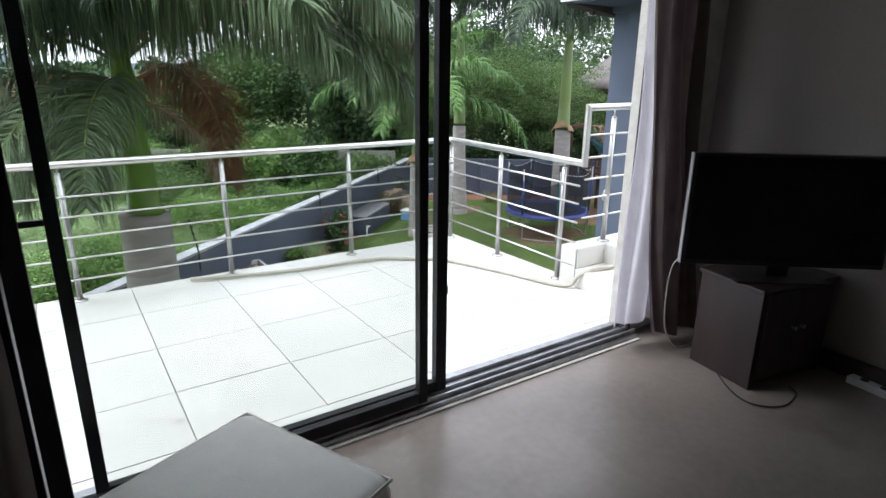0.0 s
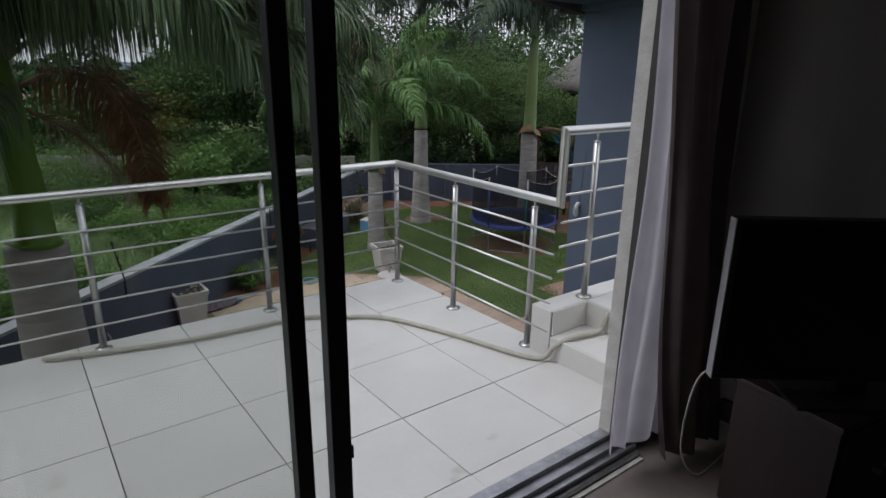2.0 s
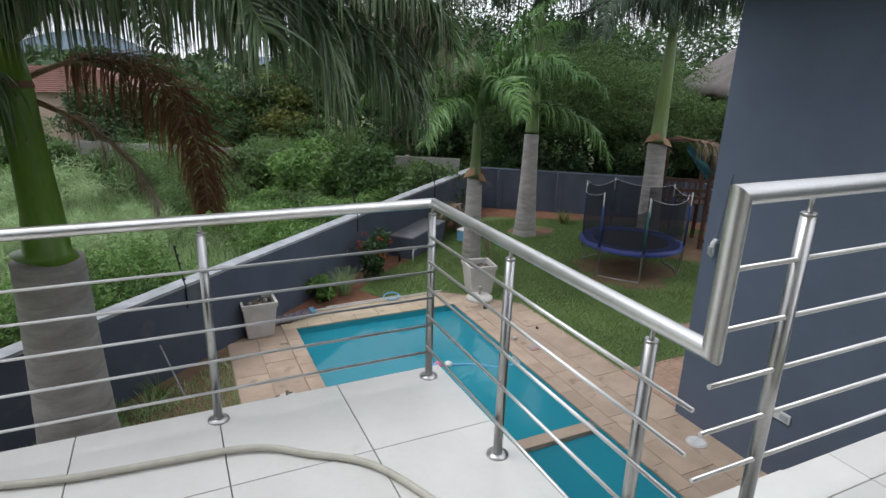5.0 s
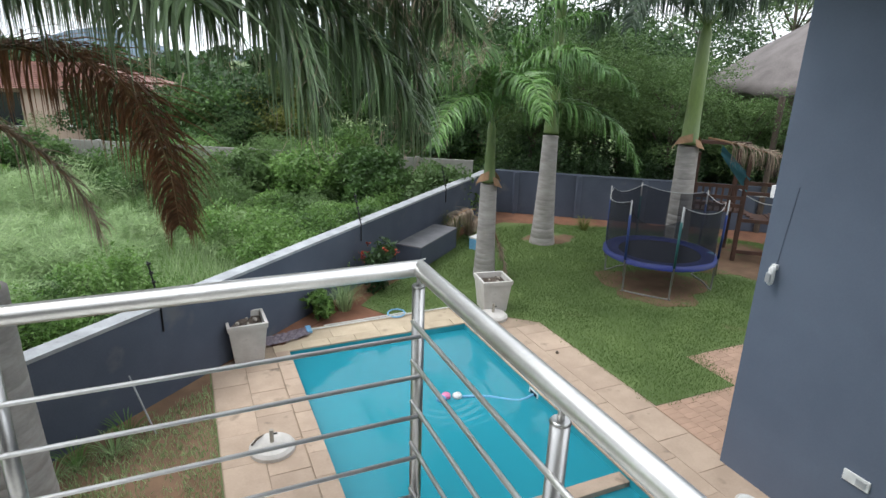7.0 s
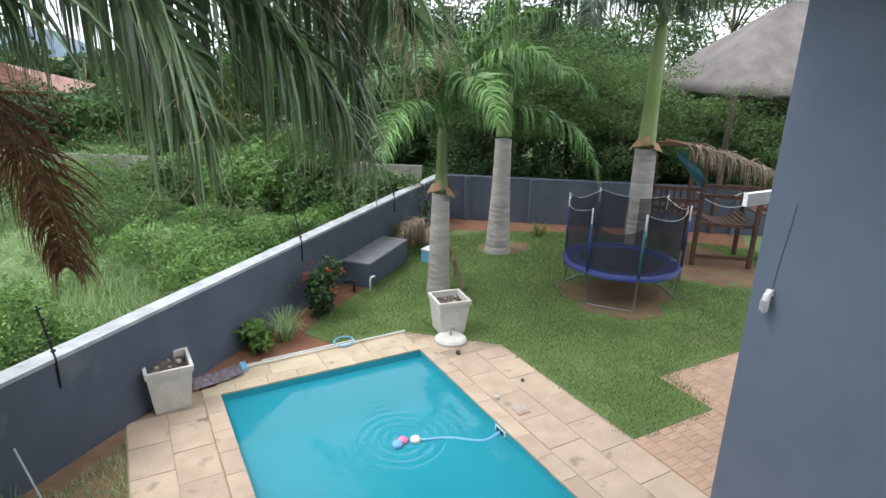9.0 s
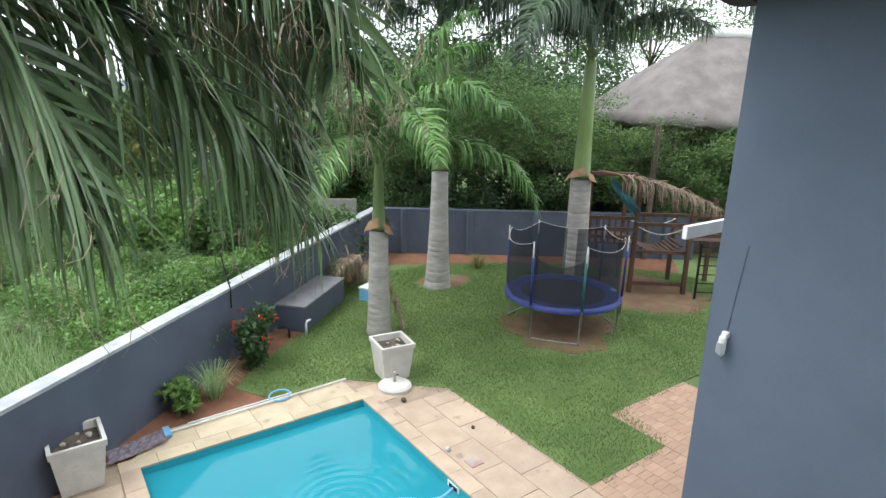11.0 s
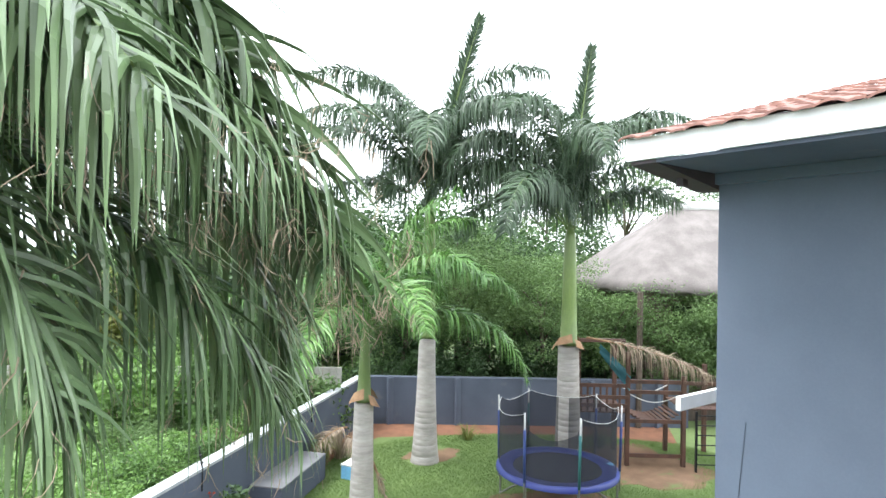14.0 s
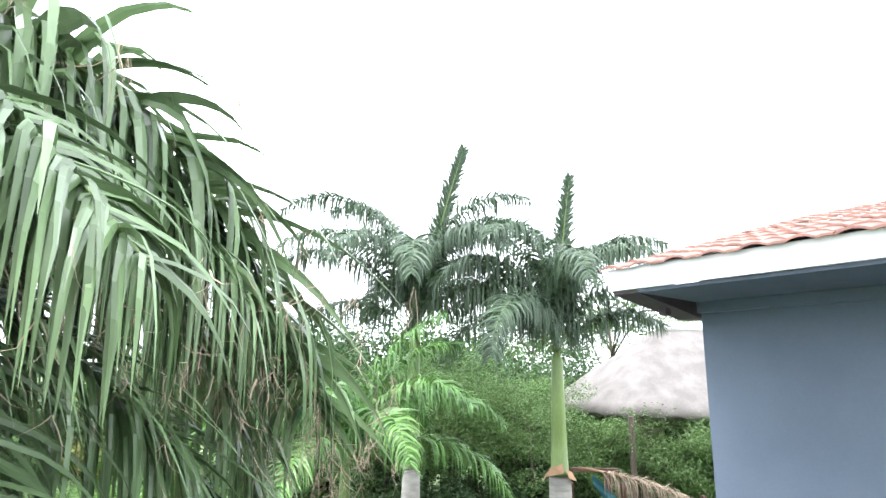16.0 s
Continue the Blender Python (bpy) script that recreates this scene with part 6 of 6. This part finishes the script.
part("thatch_roof", bm, M_THATCH, th, "steep grey weathered thatch", smooth=True)
part("ridge_cap", tube(bmesh.new(), [(-3.5 + 0.7 * k, 0, RZ_ - 0.02 + 0.05 * math.sin(k)) for k in range(11)], 0.2, 10), M_RIDGE, th, "pale cement ridge cap", smooth=True)
# the dark brown stands in for the deep shade below the thatch
part("wall", block(-6.3, 6.3, -3.3, 3.3, 0.0, EZ + 0.1), M_BARK, th, "house wall coloured dark brown for the shade under the eaves")
for k in range(6):
    x = -5.4 + k * 2.1
    w_ = part("window", block(x, x + 1.1, -3.36, -3.3, 2.2, 3.6), M_DARK, th)
    part("window_frame", block(x - 0.06, x + 1.16, -3.375, -3.36, 2.14, 2.2), M_WHITE, w_)
for k in range(4):
    part("window", block(-6.36, -6.3, -2.6 + k * 1.4, -1.7 + k * 1.4, 2.2, 3.6), M_DARK, th)
for k in range(5):
    part("veranda_post", bar((-6.8 + k * 3.3, -3.9, 0), (-6.8 + k * 3.3, -3.9, EZ), 0.09, 8), M_BARK, th)

# small red roof past the garden wall corner
sh = thing("shed", (15.8, 30.2, G), "small shed with a rusty red iron roof", "shed", rz=-20)
part("wall", block(-1.5, 1.5, -1.2, 1.2, 0, 1.5), M_CREAMW, sh)
bm = bmesh.new()
for y, z in ((-1.5, 1.45), (0, 1.95), (1.5, 1.45)):
    for x in (-1.9, 1.9):
        bm.verts.new((x, y, z))
bm.verts.ensure_lookup_table()
v_ = bm.verts
bm.faces.new((v_[0], v_[1], v_[3], v_[2]))
bm.faces.new((v_[2], v_[3], v_[5], v_[4]))
bmesh.ops.solidify(bm, geom=bm.faces[:], thickness=0.05)
part("roof", bm, M_RUST, sh)

# neighbour house with tiled roof
nb = thing("neighbour_house", (-4.8, 39.5, G), "cream neighbouring house with a terracotta tiled roof", "house", rz=-8)
part("wall", block(-7.5, 7.5, -3.5, 3.5, 0, 3.15), M_CREAMW, nb, "faded pinkish cream wall")
bm = bmesh.new()
e_ = [bm.verts.new(q) for q in ((-8.0, -4.0, 3.1), (8.0, -4.0, 3.1), (8.0, 4.0, 3.1), (-8.0, 4.0, 3.1))]
r_ = [bm.verts.new(q) for q in ((-5.0, 0, 4.15), (5.0, 0, 4.15))]
for f_ in ((e_[0], e_[1], r_[1], r_[0]), (e_[1], e_[2], r_[1]), (e_[2], e_[3], r_[0], r_[1]), (e_[3], e_[0], r_[0]), (e_[3], e_[2], e_[1], e_[0])):
    bm.faces.new(f_)
part("roof", bm, M_ROOF, nb, "terracotta tiled hip roof")
bm = bmesh.new()
for j in range(14):
    u = (j + 0.5) / 14
    box(bm, -7.9 + 3.0 * u, 7.9 - 3.0 * u, -3.98 + 4.0 * u - 0.05, -3.98 + 4.0 * u + 0.05, 3.11 + 1.05 * u, 3.15 + 1.05 * u)
tagged(part("tile_courses", bm, M_ROOF, nb), kind="stuff")
for k in range(4):
    x = -5.8 + k * 3.4
    w_ = part("window", block(x, x + 1.6, -3.55, -3.5, 1.5, 2.9), M_DARK, nb)
    part("frame", block(x - 0.08, x + 1.68, -3.57, -3.55, 1.42, 1.5), M_WHITE, w_)

# hills at the horizon
bm = bmesh.new()
prev = None
for k in range(60):
    a = radians(60 + k * 2.2)
    h = 5 + 24 * max(0, math.sin((k - 13) / 6 * math.pi)) ** 1.3 * (1 if 13 <= k < 19 else 0) + 9 * noise.noise(Vector((k * 0.35, 0, 0)))
    x, y = 720 * math.cos(a), 720 * math.sin(a)
    cur = (bm.verts.new((x, y, G - 2)), bm.verts.new((x * 1.08, y * 1.08, G + max(3, h))), bm.verts.new((x * 1.3, y * 1.3, G - 2)))
    if prev:
        bm.faces.new((prev[0], cur[0], cur[1], prev[1]))
        bm.faces.new((prev[1], cur[1], cur[2], prev[2]))
    prev = cur
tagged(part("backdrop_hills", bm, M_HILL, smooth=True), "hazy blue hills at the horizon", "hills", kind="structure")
rng = np.random.default_rng(95)
pts = []
for k in range(70):
    a = radians(rng.uniform(20, 130))
    d_ = rng.uniform(60, 140)
    r_ = rng.uniform(2.5, 5)
    pts.append(lumps(rng, (d_ * math.cos(a), d_ * math.sin(a), G + r_ * 0.7), (r_ * 1.4, r_ * 1.4, r_ * 0.8), 10, 130))
v, f = leaf_mesh(np.concatenate(pts), rng, 0.9, 0.6)
tagged(soup("far_trees", v, f, M_LEAFD), "far green treetops towards the hills", "trees", kind="stuff")


# ---- paving, copings and tiles, piece by piece ----
def tile_mesh(nm, w, d, h, material, bev=0.003):
    return mesh_of(block(-w / 2, w / 2, -d / 2, d / 2, -h, 0, bev), nm, material)


xs = [4.385] + [3.81 - 0.577 * k for k in range(14)] + [-4.19]
ys = [3.375, 3.51, 4.025, 4.605, 5.225, 5.822]
cache = {}
rr = random.Random(3)
for a, b in zip(xs[1:], xs):
    for c_, d_ in zip(ys, ys[1:]):
        w, d = b - a - 0.005, d_ - c_ - 0.005
        key = (round(w, 3), round(d, 3))
        if key not in cache:
            cache[key] = tile_mesh("tile", w, d, 0.01, M_TILE, 0.0015)
        t = shared("tile", cache[key], (0, 0, 0), bfloor)
        t.matrix_basis = pose((a + b) / 2, (c_ + d_) / 2, zf((c_ + d_) / 2) + rr.uniform(-0.0008, 0.0008), -math.degrees(math.atan(FALL)), 0, 0)

pave = structure("pool_paving", prism([(3.72, 6.6), (4.93, 6.6), (4.93, 13.27), (8.22, 13.27), (8.22, 6.6), (WX, 6.6), (WX, 8.48), (13.2, 8.48), (13.2, 10.75), (11.55, 10.75), (11.2, 9.74), (9.62, 9.74), (9.58, 12.8), (8.25, 14.03), (5.0, 14.03), (3.72, 13.0)], G - 0.05, G + 0.012), M_JOINT, "earth bed and joints of the pool paving", "paving")


def slabs(x0_, x1_, y0_, y1_, nx, ny, material, jig, nm="slab", seed=0, stagger=True, z=0.022):
    r = random.Random(seed)
    jw = 0.45 if nm == "paving_brick" else 1.0
    w, d = (x1_ - x0_) / nx, (y1_ - y0_) / ny
    me = [tile_mesh(nm, w - g * jw, d - g * jw, 0.03, material, 0.002) for g in (0.005, 0.007, 0.01)]
    half = tile_mesh(nm, w - 0.014, d / 2 - 0.014, 0.03, material, 0.006)
    for i in range(nx):
        for j in range(ny):
            sx = x0_ + w * (i + 0.5)
            if stagger and i % 2 and j == ny - 1:
                shared(nm, half, (sx, y1_ - d * 0.25, G + z + r.uniform(-jig, jig)), pave, r.uniform(-0.3, 0.3))
                shared(nm, half, (sx, y0_ + d * 0.25, G + z + r.uniform(-jig, jig)), pave, r.uniform(-0.3, 0.3))
                continue
            off = d / 2 if stagger and i % 2 else 0
            shared(nm, r.choice(me), (sx, y0_ + d * (j + 0.5) + off, G + z + r.uniform(-jig, jig)), pave, r.uniform(-0.5, 0.5))


slabs(3.73, 4.71, 6.7, 13.05, 2, 10, M_SLAB, 0.0025, seed=1)
slabs(8.46, 9.56, 6.7, 12.75, 2, 9, M_SLAB, 0.0025, seed=2)
slabs(4.95, 8.2, 13.5, 14.01, 4, 1, M_SLABC, 0.002, seed=3, stagger=False)
slabs(8.24, 8.85, 13.0, 13.6, 1, 1, M_SLAB, 0.002, seed=4, stagger=False)
slabs(9.58, 11.18, 8.52, 9.72, 7, 10, M_BRICK, 0.001, "paving_brick", 5)
slabs(11.2, 13.15, 8.52, 10.73, 8, 18, M_BRICK, 0.001, "paving_brick", 6)
slabs(4.72, 4.96, 6.7, 13.25, 1, 14, M_SLAB, 0.001, "coping_stone", 7, False, 0.03)
slabs(8.19, 8.45, 6.7, 13.25, 1, 14, M_SLAB, 0.001, "coping_stone", 8, False, 0.03)
slabs(4.72, 8.45, 13.24, 13.49, 8, 1, M_SLABC, 0.001, "coping_stone", 9, False, 0.03)
